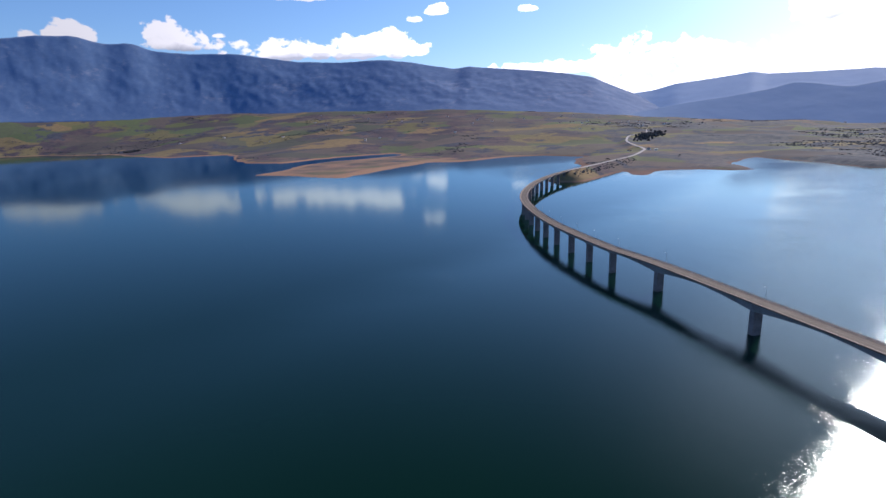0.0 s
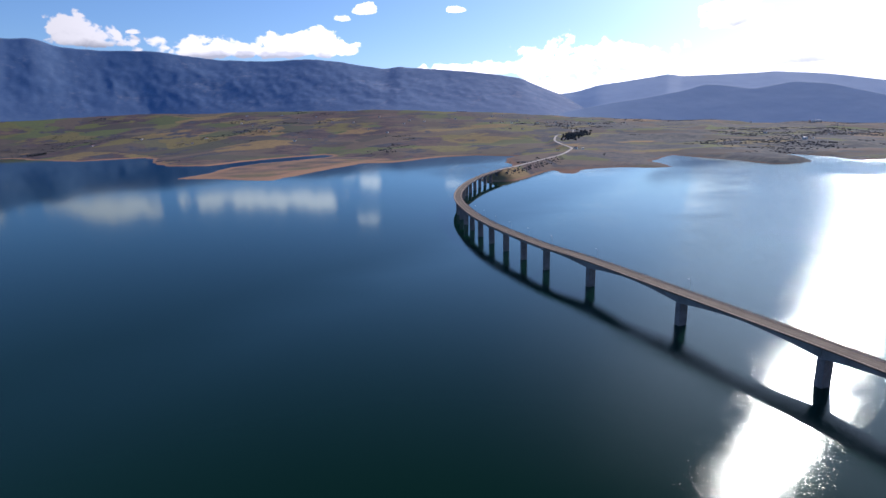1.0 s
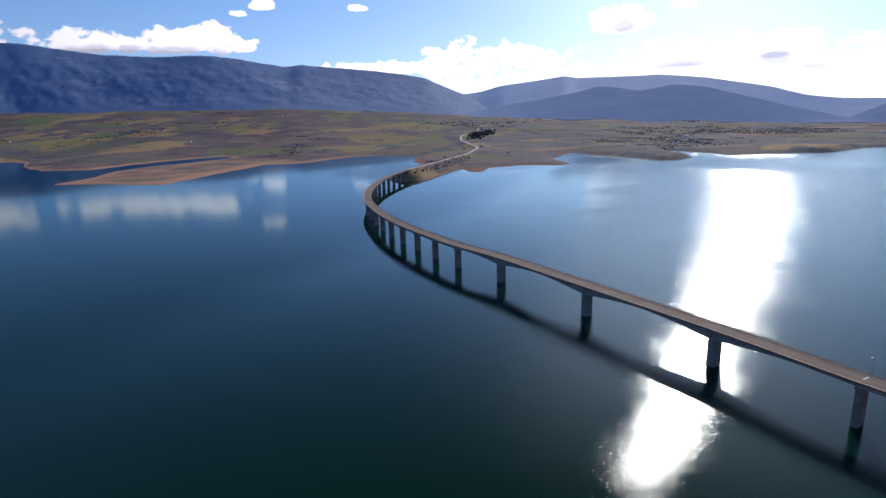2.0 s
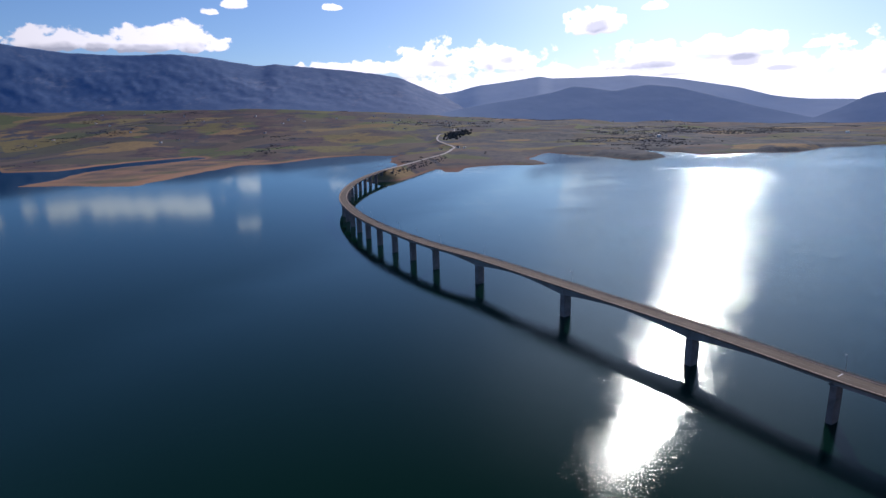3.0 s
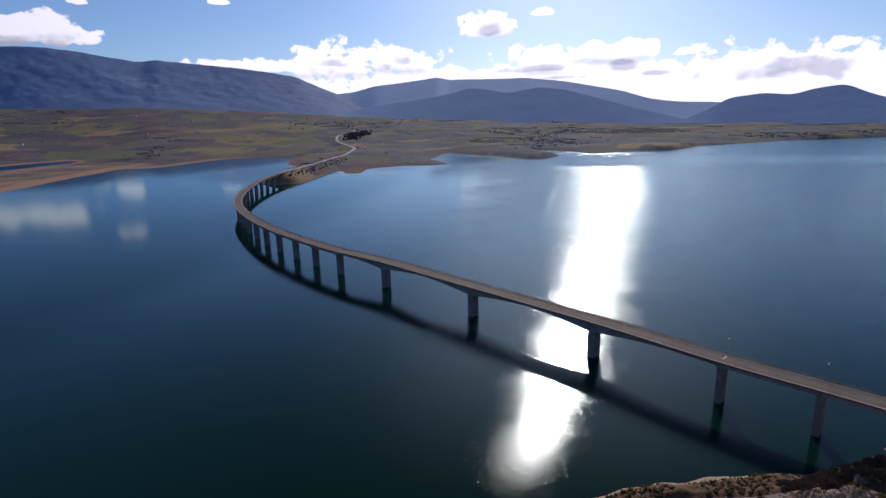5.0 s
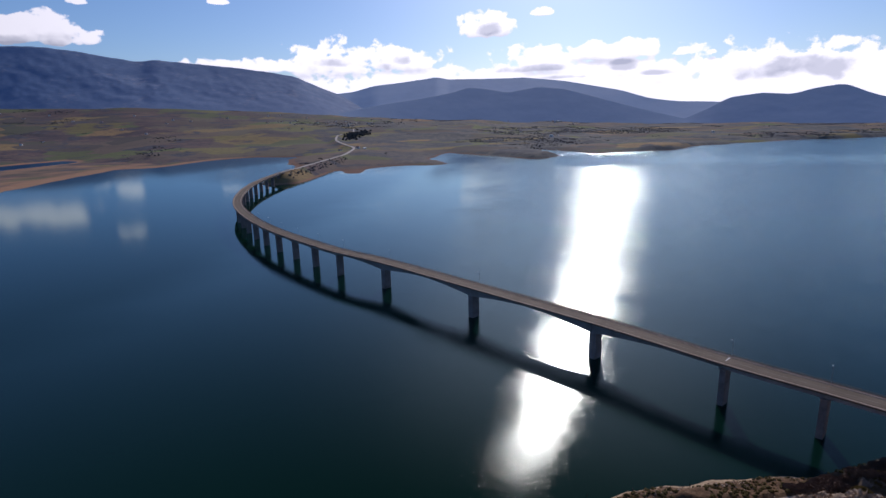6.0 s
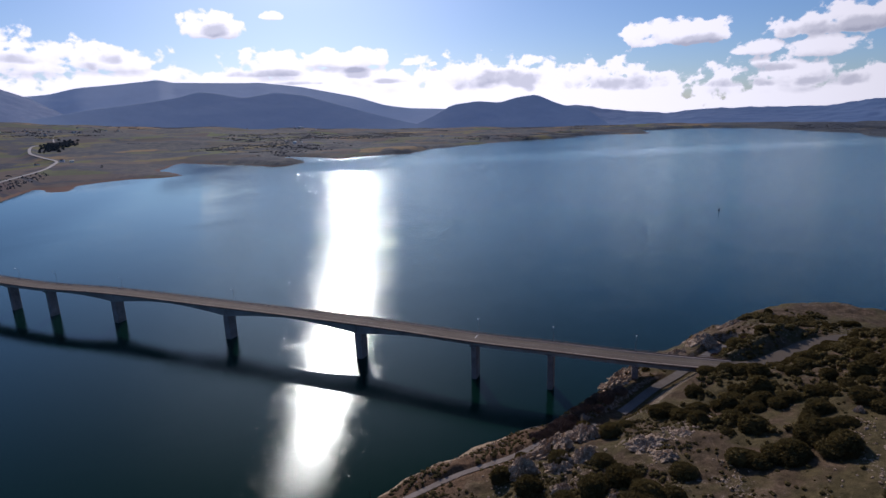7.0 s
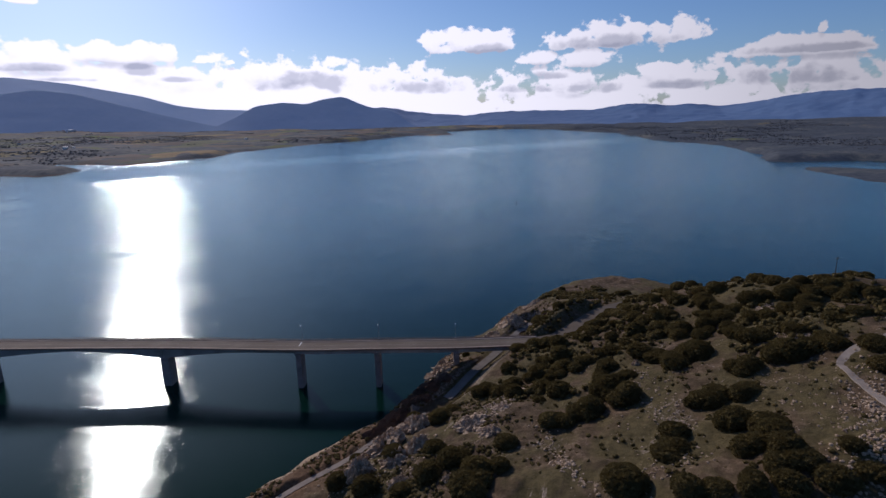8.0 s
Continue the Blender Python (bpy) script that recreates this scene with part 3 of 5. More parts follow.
def smooth_path(points, step):
    """Points every step metres along a smooth curve through the given ones."""
    p = np.array(points, float)
    p = np.vstack([2 * p[0] - p[1], p, 2 * p[-1] - p[-2]])
    out = []
    for k in range(1, len(p) - 2):
        for t in np.linspace(0, 1, 24, endpoint=False):
            a, b, c, d = p[k - 1 : k + 3]
            out.append(0.5 * (2 * b + (c - a) * t + (2 * a - 5 * b + 4 * c - d) * t**2 + (3 * b - a - 3 * c + d) * t**3))
    out = np.array(out + [p[-2]])
    far = np.r_[0, np.cumsum(np.linalg.norm(np.diff(out, axis=0), axis=1))]
    at = np.linspace(0, far[-1], max(2, int(round(far[-1] / step)) + 1))
    return np.stack([np.interp(at, far, out[:, n]) for n in range(p.shape[1])], 1)


DECK_Z = 20.0
# near approach cut into the headland, and the road on from the far abutment
ROAD_NEAR = smooth_path([(262, 46, 20), (270, 33, 20.2), (288, 24, 20.6), (309, 14, 21), (329, -6, 21.4), (346, -40, 22), (352, -90, 23)], 4)
ROAD_FAR = smooth_path([(228, 1103, 20), (300, 1215, 20), (384, 1349, 20), (468, 1490, 19.5), (545, 1665, 19), (588, 1780, 20), (598, 1920, 25), (614, 2064, 31), (660, 2230, 36), (712, 2374, 41), (775, 2470, 43), (833, 2554, 46), (900, 2740, 57), (990, 3000, 72), (1076, 3235, 86)], 12)
TRACK = smooth_path([(128, 116, 2.6), (148, 110, 2.4), (161, 105.5, 2.4), (171, 100, 2.8), (181, 94, 3.6), (190, 90, 4.6), (202, 84, 5.2), (214, 77, 5.5)], 3)
FOOTPATH = smooth_path([(213, -74, 54), (205, -63, 54), (197, -54.2, 53.7), (189.5, -53.7, 53.5), (180, -55, 53.5), (172, -55.8, 53.8), (155, -57.4, 52.2)], 2)
RAMP = smooth_path([(214, 77, 5.5), (226, 71, 7.5), (245, 66, 10), (262, 59.5, 12.5), (280, 55, 13.5), (300, 50, 14)], 3)


def near_path(x, y, path):
    """Distance to a path and its height at the nearest point."""
    best, high = np.full(x.shape, 1e18), np.zeros(x.shape)
    for a, b in zip(path[:-1], path[1:]):
        d = b[:2] - a[:2]
        t = np.clip(((x - a[0]) * d[0] + (y - a[1]) * d[1]) / (d @ d), 0, 1)
        far = (x - a[0] - t * d[0]) ** 2 + (y - a[1] - t * d[1]) ** 2
        closer = far < best
        best, high = np.where(closer, far, best), np.where(closer, a[2] + t * (b[2] - a[2]), high)
    return np.sqrt(best), high


def soft_min(a, b, k):
    h = np.clip(0.5 + 0.5 * (b - a) / k, 0, 1)
    return b * (1 - h) + a * h - k * h * (1 - h)


FOOT_AZ = [-180, -120, -50, -33, -23, -13, -1.5, 10, 18, 22, 33, 44, 54, 65, 75, 84, 95, 107, 112, 140, 180]
FOOT_EL = [0.5, 0.6, 1.03, 0.97, 1.07, 1.05, 0.99, 0.34, -0.4, -0.78, -1.25, -1.6, -1.75, -1.85, -1.9, -1.9, -1.8, -1.45, -1.4, 0.2, 0.5]


def foot_range(az):
    """How far the foot of the ranges lies, by azimuth."""
    return np.interp(az, [-180, -70, -28, 0, 180], [3900, 4300, 4300, 3700, 3900])


def land(x, y):
    """The height of the ground, the lake bed included."""
    x, y = np.asarray(x, float), np.asarray(y, float)
    r, az = np.hypot(x - 28, y - 6), np.degrees(np.arctan2(x - 28, y - 6))
    near = np.clip((700 - r) / 200, 0, 1)
    warp = 9 * (1 - near) + 2.2 * near
    size = 70 * (1 - near) + 16 * near
    bend = 20 * (1 - near)
    wx, wy = x + bend * fbm(x, y, 210, 2, 3) + warp * fbm(x, y, 70, 3, 5) * (1 - near) + 2.2 * near * fbm(x, y, 16, 3, 7), y + bend * fbm(x, y, 210, 2, 4) + warp * fbm(x, y, 70, 3, 9) * (1 - near) + 2.2 * near * fbm(x, y, 16, 3, 11)
    d = np.maximum(signed(wx, wy, LAKE), -signed(wx, wy, ISLET))
    # the far plain, rising from the beaches to the foot of the ranges
    foot_r = foot_range(az)
    foot = 124 + foot_r * np.tan(np.radians(np.interp(az, FOOT_AZ, FOOT_EL)))
    share = np.clip(d, 0, None) / (np.clip(d, 0, None) + np.maximum(foot_r - r, 1))
    rise = np.clip(d / 260, 0, 1)
    bluff = np.clip((x - 700) / 300, 0, 1) * np.clip((fbm(x, y, 240, 2, 25) + 0.6), 0, 1)
    far = np.minimum(d * (0.10 + 0.3 * bluff), 3.0 + 9 * bluff) + np.maximum(foot, 3) * share**1.15 + rise * (5 + 6.5 * fbm(x, y, 320, 3, 21, 0.4)) * np.clip((foot + 40) / 90, 0.35, 1)
    bare = np.maximum.reduce([1.25 - np.hypot((x - 1180) / 230, (y + 400) / 230), 1.2 - np.hypot((x + 290) / 330, (y - 1610) / 430), 1.2 - np.hypot((x - 480) / 230, (y - 1195) / 55)])
    bare = np.clip(bare * 4, 0, 1)
    far = far * (1 - bare) + bare * np.minimum(d * 0.06, 3.2)
    # the headland: a slope that climbs southwards to a shoulder, and drops to a saddle and a knoll at its tip
    slope = np.maximum(9 + 0.335 * (80 - y), 4 + 0.1 * np.clip(d, 0, 60)) + 2.5 * fbm(x, y, 45, 3, 31)
    hill = soft_min(slope, 59.5 + 4 * fbm(x, y, 60, 3, 37), 8)
    hill = soft_min(hill, 20 + 0.85 * np.maximum(0, 320 - x) - 0.25 * np.clip(x - 325, 0, 40), 6)
    hill = hill + 1.5 * np.exp(-(((x - 352) / 26) ** 2 + ((y - 6) / 30) ** 2))
    crag = np.exp(-(((x - 188) / 30) ** 2 + ((y - 72) / 22) ** 2))
    hill = hill + crag * (2 + 3.5 * np.abs(fbm(x, y, 14, 4, 41)))
    bank = np.where(x < 215, 0.20 + 0.25 * np.clip((d - 12) / 14, 0, 1) + 0.3 * np.clip((25 - y) / 45, 0, 1), 0.72) * np.clip(d, 0, None) + np.clip(d, 0, 3) * 0.35
    hill = soft_min(hill, bank + 1.2 * fbm(x, y, 9, 3, 43) * np.clip(d / 8, 0, 1), np.clip(0.35 * d, 0.05, 4))
    hill = hill + np.clip(d / 10, 0, 1) * 0.55 * fbm(x, y, 5, 3, 47)
    z = np.where(r < 700, np.where((y < 400) & (x > 0), hill, far), far)
    for path, half, cut, fill in ((ROAD_NEAR, 5.5, 0.8, 0.9), (ROAD_FAR, 6.5, 0.9, 0.55), (RAMP, 3.6, 0.9, 0.8), (TRACK, 1.8, 0.8, 0.7)):
        away, level = near_path(x, y, path)
        over = np.clip(away - half, 0, None)
        z = np.where(d > -30, np.clip(z, level - 0.25 - fill * over, level - 0.25 + cut * over), z)
    return np.where(d < 0, np.maximum(np.minimum(z, np.where(z > 1, z, 0.18 * d)), -25), np.maximum(z, 0.05))


def shell(name, verts, faces, material, smooth=True):
    mesh = bpy.data.meshes.new(name)
    mesh.from_pydata([tuple(v) for v in verts], [], [tuple(f) for f in faces])
    for m in material if isinstance(material, (list, tuple)) else [material]:
        mesh.materials.append(m)
    if smooth:
        mesh.polygons.foreach_set("use_smooth", [True] * len(mesh.polygons))
    mesh.update()
    return mesh


def grid_faces(rows, columns, closed=False):
    i, j = np.meshgrid(np.arange(rows - 1), np.arange(columns if closed else columns - 1), indexing="ij")
    k = (j + 1) % columns
    return np.stack([i * columns + j, i * columns + k, (i + 1) * columns + k, (i + 1) * columns + j], -1).reshape(-1, 4)


def build_ground():
    az = np.radians(np.r_[np.arange(-52, 30, 0.4), np.arange(30, 122, 0.28), np.arange(122, 308, 4.0)])
    r = np.r_[40, np.arange(80, 110, 3), np.arange(110, 330, 1.1), np.arange(330, 420, 2.0), 420 * 1.0135 ** np.arange(0, 184)]
    R, A = np.meshgrid(r, az, indexing="ij")
    x, y = 28 + R * np.sin(A), 6 + R * np.cos(A)
    z = land(x, y)
    mesh = shell("ground", np.stack([x, y, z], -1).reshape(-1, 3), grid_faces(len(r), len(az), True), [PLAIN, HILL])
    ring = (np.arange(len(r) - 1) < np.searchsorted(r, 700)).astype(int)
    kind = np.repeat(ring, len(az))
    southern = (y[:-1] < 420).reshape(-1)
    mesh.polygons.foreach_set("material_index", (kind * southern).astype(np.int32))
    tagged(new("ground", mesh), "scrubby limestone headland, beaches and a patchwork farmed plain", "ground", kind="structure")


def build_water():
    az = np.radians(np.arange(0, 360, 3.0))
    r = np.array([1, 200, 600, 1500, 3000, 4700])
    R, A = np.meshgrid(r, az, indexing="ij")
    verts = np.stack([28 + R * np.sin(A), 6 + R * np.cos(A), 0 * R], -1).reshape(-1, 3)
    faces = [tuple(f) for f in grid_faces(len(r), len(az), True)] + [tuple(range(len(az)))[::-1]]
    tagged(new("water", shell("water", verts, faces, WATER, False)), "calm blue-green reservoir water with light ripples", "water", kind="structure")


def build_range(name, label, table, foot_r, crest_r, material, seed, foot_drop=0.0, rough=1.0, slope=0.0, behind=False):
    """A mountain range: its skyline as azimuth and elevation in degrees, spurs and gullies running down to its foot."""
    table = np.array(table, float)
    az = np.arange(table[0, 0], table[-1, 0], 0.16)
    el = np.interp(az, table[:, 0], table[:, 1])
    el = np.convolve(np.pad(el, 3, "edge"), np.ones(7) / 7, "valid")
    s = np.r_[0.0, np.linspace(0, 1, 44), 1.0, 1.06, 1.15]  # the crest row stands twice, as a sharp edge
    S, A = np.meshgrid(s, az, indexing="ij")
    foot_r = np.full(az.shape, foot_r) if behind else np.minimum(foot_r, foot_range(az) + 60)
    crest = 124 + crest_r * np.tan(np.radians(el))
    foot = 124 + foot_r * np.tan(np.radians(np.interp(az, FOOT_AZ, FOOT_EL))) - foot_drop
    if slope:  # an even slope up to the crest, shallow so grazing sun pales it like haze
        foot = np.maximum(foot, 124 + foot_r * (np.tan(np.radians(el)) + 0.01) - (4930 - foot_r) * (math.tan(radians(slope)) - np.tan(np.radians(el))))
        crest_r = foot_r + np.clip((foot_r * (np.tan(np.radians(el)) + 0.01) - foot + 124) / (math.tan(radians(slope)) - np.tan(np.radians(el))), 12, 1200)
        crest = 124 + crest_r * np.tan(np.radians(el))
    R = foot_r + (crest_r - foot_r) * S
    x, y = 28 + R * np.sin(np.radians(A)), 6 + R * np.cos(np.radians(A))
    up = np.clip(S, 0, 1) ** (1.0 if slope else 1.1)
    spur = 1 - np.abs(fbm(x + 0.0, y, 420, 5, seed, 0.55))
    swell = np.sin(np.pi * np.clip(S, 0, 1)) ** 0.9
    z = foot - 14 + (crest - foot + 14) * up + rough * swell * np.clip(crest - foot, 30, 420) * 0.055 * (spur - 0.72)
    z = z + rough * 5 * fbm(x, y, 60, 3, seed + 3) * np.clip(S * 4, 0, 1)
    z = np.where(S > 1, crest - (S - 1) * 700, z)
    z[0] -= 250  # rooted below the plain
    mesh = shell(name, np.stack([x, y, z], -1).reshape(-1, 3), grid_faces(len(s), len(az)), material)
    tagged(new(name, mesh), label, "mountain", kind="structure")


build_ground()
build_water()
build_range("mountain_west", "long dark forested mountain range with eroded spurs, blued by haze",
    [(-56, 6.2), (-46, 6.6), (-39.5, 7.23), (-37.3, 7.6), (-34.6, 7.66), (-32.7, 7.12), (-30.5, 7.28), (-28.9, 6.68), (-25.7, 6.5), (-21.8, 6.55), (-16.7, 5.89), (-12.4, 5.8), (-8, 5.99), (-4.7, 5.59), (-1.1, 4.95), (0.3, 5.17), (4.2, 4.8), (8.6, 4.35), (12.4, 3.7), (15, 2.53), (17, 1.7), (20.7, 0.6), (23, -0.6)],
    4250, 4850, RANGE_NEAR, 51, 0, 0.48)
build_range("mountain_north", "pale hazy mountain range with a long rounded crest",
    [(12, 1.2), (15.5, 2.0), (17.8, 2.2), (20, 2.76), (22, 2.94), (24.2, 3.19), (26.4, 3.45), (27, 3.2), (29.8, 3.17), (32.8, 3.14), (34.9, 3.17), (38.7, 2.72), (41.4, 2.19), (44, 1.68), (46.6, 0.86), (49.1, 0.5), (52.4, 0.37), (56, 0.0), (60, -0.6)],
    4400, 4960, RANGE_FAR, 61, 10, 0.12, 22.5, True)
build_range("mountain_middle", "dark wooded mountain with twin rounded tops, blued by haze",
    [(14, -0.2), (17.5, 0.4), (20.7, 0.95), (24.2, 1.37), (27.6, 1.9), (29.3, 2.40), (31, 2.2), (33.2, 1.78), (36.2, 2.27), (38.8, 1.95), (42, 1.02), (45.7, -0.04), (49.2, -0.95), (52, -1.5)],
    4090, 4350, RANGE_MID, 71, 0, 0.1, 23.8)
build_range("mountain_hump", "dark steep-sided hill with a wooded hump, blued by haze",
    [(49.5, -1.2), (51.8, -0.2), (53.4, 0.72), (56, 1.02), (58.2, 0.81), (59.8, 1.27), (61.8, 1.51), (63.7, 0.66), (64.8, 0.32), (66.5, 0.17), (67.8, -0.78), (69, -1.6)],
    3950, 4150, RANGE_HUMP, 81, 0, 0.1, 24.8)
build_range("mountain_east", "low mountain chain beyond the end of the lake, blued by haze",
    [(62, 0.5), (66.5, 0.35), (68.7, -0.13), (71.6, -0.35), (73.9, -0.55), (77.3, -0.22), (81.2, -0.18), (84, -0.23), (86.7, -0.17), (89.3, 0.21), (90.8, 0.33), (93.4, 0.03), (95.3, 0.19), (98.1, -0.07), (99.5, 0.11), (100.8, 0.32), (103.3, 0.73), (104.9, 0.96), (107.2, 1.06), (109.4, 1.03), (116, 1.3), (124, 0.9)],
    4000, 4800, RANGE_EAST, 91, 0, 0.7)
build_range("mountain_south", "wooded hills that close the basin, blued by haze", [(118, 1.0), (135, 3.0), (170, 4.2), (215, 4.6), (260, 5.0), (290, 5.6), (306, 6.2)], 3900, 4700, RANGE_NEAR, 97)


# ---- the bridge ----
def part(name, bm, material, parent, label=""):
    mesh = bpy.data.meshes.new(name)
    bm.to_mesh(mesh)
    bm.free()
    mesh.materials.append(material)
    ob = new(name, mesh)
    ob.parent = parent
    ob.matrix_parent_inverse = parent.matrix_world.inverted() if parent else Matrix()
    return tagged(ob, label)


def thing(name, place, label, category, group=""):
    ob = new(name)
    ob.empty_display_size = 1.0
    ob.matrix_world = Matrix.Translation(place)
    bpy.context.view_layer.update()
    return tagged(ob, label, category, group)


def box(bm, centre, size, turn=0.0, bevel=0.0):
    """A box with its sides along a heading, in the bmesh given."""
    made = bmesh.ops.create_cube(bm, size=1.0, matrix=pose(*centre, 0, 0, turn) @ Matrix.Diagonal((*size, 1)))
    if bevel:
        edges = {e for v in made["verts"] for e in v.link_edges}
        bmesh.ops.bevel(bm, geom=list(edges), offset=bevel, segments=1, affect="EDGES")


PIERS = [(250.8, 75.6), (240.1, 109.5), (229.1, 143.8), (213.5, 206.0), (188.4, 289.3), (162.6, 372.0), (142.4, 422.7), (131.9, 458.0), (122.5, 493.5), (114.4, 528.8), (108.4, 564.3)]
LINE = smooth_path([(264.5, 40)] + PIERS[:1] + PIERS[1:] + [(104, 600), (101.2, 640), (100, 685), (102.5, 737), (112, 800), (129, 872), (150, 938), (182, 1015), (228, 1103), (262, 1156)], 2.0)
RUN = np.r_[0, np.cumsum(np.linalg.norm(np.diff(LINE, axis=0), axis=1))]


def on_line(s):
    """The deck's centre s metres along it, and its heading."""
    p = np.array([np.interp(s, RUN, LINE[:, 0]), np.interp(s, RUN, LINE[:, 1])])
    q = np.array([np.interp(s + 1, RUN, LINE[:, 0]), np.interp(s + 1, RUN, LINE[:, 1])])
    o = np.array([np.interp(s - 1, RUN, LINE[:, 0]), np.interp(s - 1, RUN, LINE[:, 1])])
    d = (q - o) / np.linalg.norm(q - o)
    return p, d


def s_of(p):
    return float(RUN[np.argmin(np.linalg.norm(LINE - np.array(p), axis=1))])


STATIONS = [s_of(p) for p in PIERS]
END = float(RUN[-1])
while STATIONS[-1] + 36 < s_of((236, 1116)):
    STATIONS.append(STATIONS[-1] + 36.0)
LAST = STATIONS[-1] + 30
MAIN = (3, 4, 5)  # the tall haunched piers


def girder_depth(s):
    """Depth of the girder below the slab: even on the approaches, haunched over the main piers."""
    depth = 1.9
    for k in MAIN:
        left, right = STATIONS[k - 1], STATIONS[k + 1]
        reach = min(0.5 * (STATIONS[k] - left) if k > 3 else (STATIONS[k] - left) * 0.8, 42) if s < STATIONS[k] else min(0.5 * (right - STATIONS[k]) if k < 5 else (right - STATIONS[k]) * 0.8, 42)
        depth = max(depth, 1.9 + 3.5 * max(0.0, 1 - abs(s - STATIONS[k]) / reach) ** 1.6)
    return depth


def sweep(name, s0, s1, step, profile, material, parent, label=""):
    """A closed outline of (across, height) carried along the deck; profile(s) gives it."""
    bm = bmesh.new()
    count = max(2, int(math.ceil((s1 - s0) / step)) + 1)
    rings = []
    for s in np.linspace(s0, s1, count):
        p, d = on_line(s)
        rings.append([bm.verts.new((p[0] + d[1] * a, p[1] - d[0] * a, h)) for a, h in profile(s)])
    size = len(rings[0])
    for a, b in zip(rings[:-1], rings[1:]):
        for k in range(size):
            bm.faces.new((a[k], a[(k + 1) % size], b[(k + 1) % size], b[k]))
    bm.faces.new(rings[0][::-1])
    bm.faces.new(rings[-1])
    bmesh.ops.recalc_face_normals(bm, faces=bm.faces)
    return part(name, bm, material, parent, label)


def rect(a0, a1, h0, h1):
    return lambda s: [(a0, h0), (a1, h0), (a1, h1), (a0, h1)]


HALF = 5.6


def build_bridge():
    bridge = thing("road_bridge", (250.8, 75.6, 0), "long curved concrete road bridge on tall piers standing in the lake", "bridge")
    sweep("roadway", 0, END, 4, rect(-3.9, 3.9, DECK_Z - 0.08, DECK_Z), ASPHALT, bridge, "worn grey-brown asphalt")
    sweep("deck_slab", 0, LAST, 4, lambda s: [(-HALF, DECK_Z - 0.35), (-3.4, DECK_Z - 0.65), (3.4, DECK_Z - 0.65), (HALF, DECK_Z - 0.35), (HALF, DECK_Z - 0.09), (-HALF, DECK_Z - 0.09)], CONCRETE, bridge)
    for side in (-1, 1):
        a, b = sorted((side * 3.92, side * (HALF - 0.3)))
        sweep("sidewalk", 0, END, 4, rect(a, b, DECK_Z - 0.085, DECK_Z + 0.17), PAVING, bridge, "pale concrete footway")
        a, b = sorted((side * (HALF - 0.29), side * (HALF + 0.08)))
        sweep("parapet", 0, END, 4, rect(a, b, DECK_Z - 0.30, DECK_Z + 0.42), RAIL, bridge, "brown stained parapet beam")
        rail = sweep("railing", 0, END, 4, rect(side * (HALF - 0.1) - 0.06, side * (HALF - 0.1) + 0.06, DECK_Z + 0.98, DECK_Z + 1.08), RAIL, bridge, "rusty steel railing")
        bm = bmesh.new()
        for s in np.arange(1, END, 2.5):
            p, d = on_line(s)
            box(bm, (p[0] + d[1] * side * (HALF - 0.1), p[1] - d[0] * side * (HALF - 0.1), DECK_Z + 0.70), (0.09, 0.09, 0.57), math.degrees(math.atan2(d[1], d[0])))
        tagged(part("railing_post", bm, RAIL, rail), kind="stuff")
        a, b = sorted((side * 3.55, side * 3.67))
        sweep("edge_line", 0, END, 6, rect(a, b, DECK_Z + 0.002, DECK_Z + 0.006), FADED, bridge, "faded white edge line")
    sweep("centre_line", 0, END, 6, rect(-0.07, 0.07, DECK_Z + 0.002, DECK_Z + 0.006), FADED, bridge, "faded white centre line")
    ends = [2.0] + STATIONS + [LAST]
    for k, (s0, s1) in enumerate(zip(ends[:-1], ends[1:])):
        main = 3 <= k <= 6
        if main:
            sweep("box_girder", s0 + 0.15, s1 - 0.15, 2.5, lambda s: [(-2.9, DECK_Z - 0.6 - girder_depth(s)), (2.9, DECK_Z - 0.6 - girder_depth(s)), (3.3, DECK_Z - 0.5), (-3.3, DECK_Z - 0.5)], CONCRETE, bridge, "haunched concrete box girder")
        else:
            for a in (-3.9, -1.3, 1.3, 3.9):
                sweep("beam", s0 + 0.15, s1 - 0.15, 6, lambda s, a=a: [(a - 0.4, DECK_Z - 2.3), (a + 0.4, DECK_Z - 2.3), (a + 0.25, DECK_Z - 1.9), (a + 0.25, DECK_Z - 0.8), (a + 0.45, DECK_Z - 0.45), (a - 0.45, DECK_Z - 0.45), (a - 0.25, DECK_Z - 0.8), (a - 0.25, DECK_Z - 1.9)], CONCRETE, bridge)
    for k, s in enumerate(STATIONS):
        p, d = on_line(s)
        heading = math.degrees(math.atan2(d[1], d[0]))
        floor = min(float(land(p[0], p[1])), 0) - 8 if k else float(land(p[0], p[1])) - 2
        bm = bmesh.new()
        if k in MAIN:
            top = DECK_Z - 0.6 - girder_depth(s) + 0.05
            box(bm, (*p, (top + floor) / 2), (4.0, 6.0, top - floor), heading, 0.25)
            pier = part("pier", bm, PIER_MAT, bridge, "tall wall pier of stained concrete")
        else:
            top = DECK_Z - 3.6
            box(bm, (*p, (top + floor) / 2), (2.6, 5.5, top - floor), heading, 0.2)
            pier = part("pier", bm, PIER_MAT, bridge, "wall pier of stained concrete")
            bm = bmesh.new()
            box(bm, (*p, top + 0.55), (3.0, 9.4, 1.1), heading, 0.15)
            for v in bm.verts:
                if v.co.z < top + 0.5:
                    q = Vector((v.co.x - p[0], v.co.y - p[1]))
                    across = q.x * d[1] - q.y * d[0]
                    v.co.x -= d[1] * across * 0.3
                    v.co.y += d[0] * across * 0.3
            part("pier_cap", bm, CONCRETE, pier)
            for a in (-3.9, -1.3, 1.3, 3.9):
                for e in (-0.8, 0.8):
                    bm = bmesh.new()
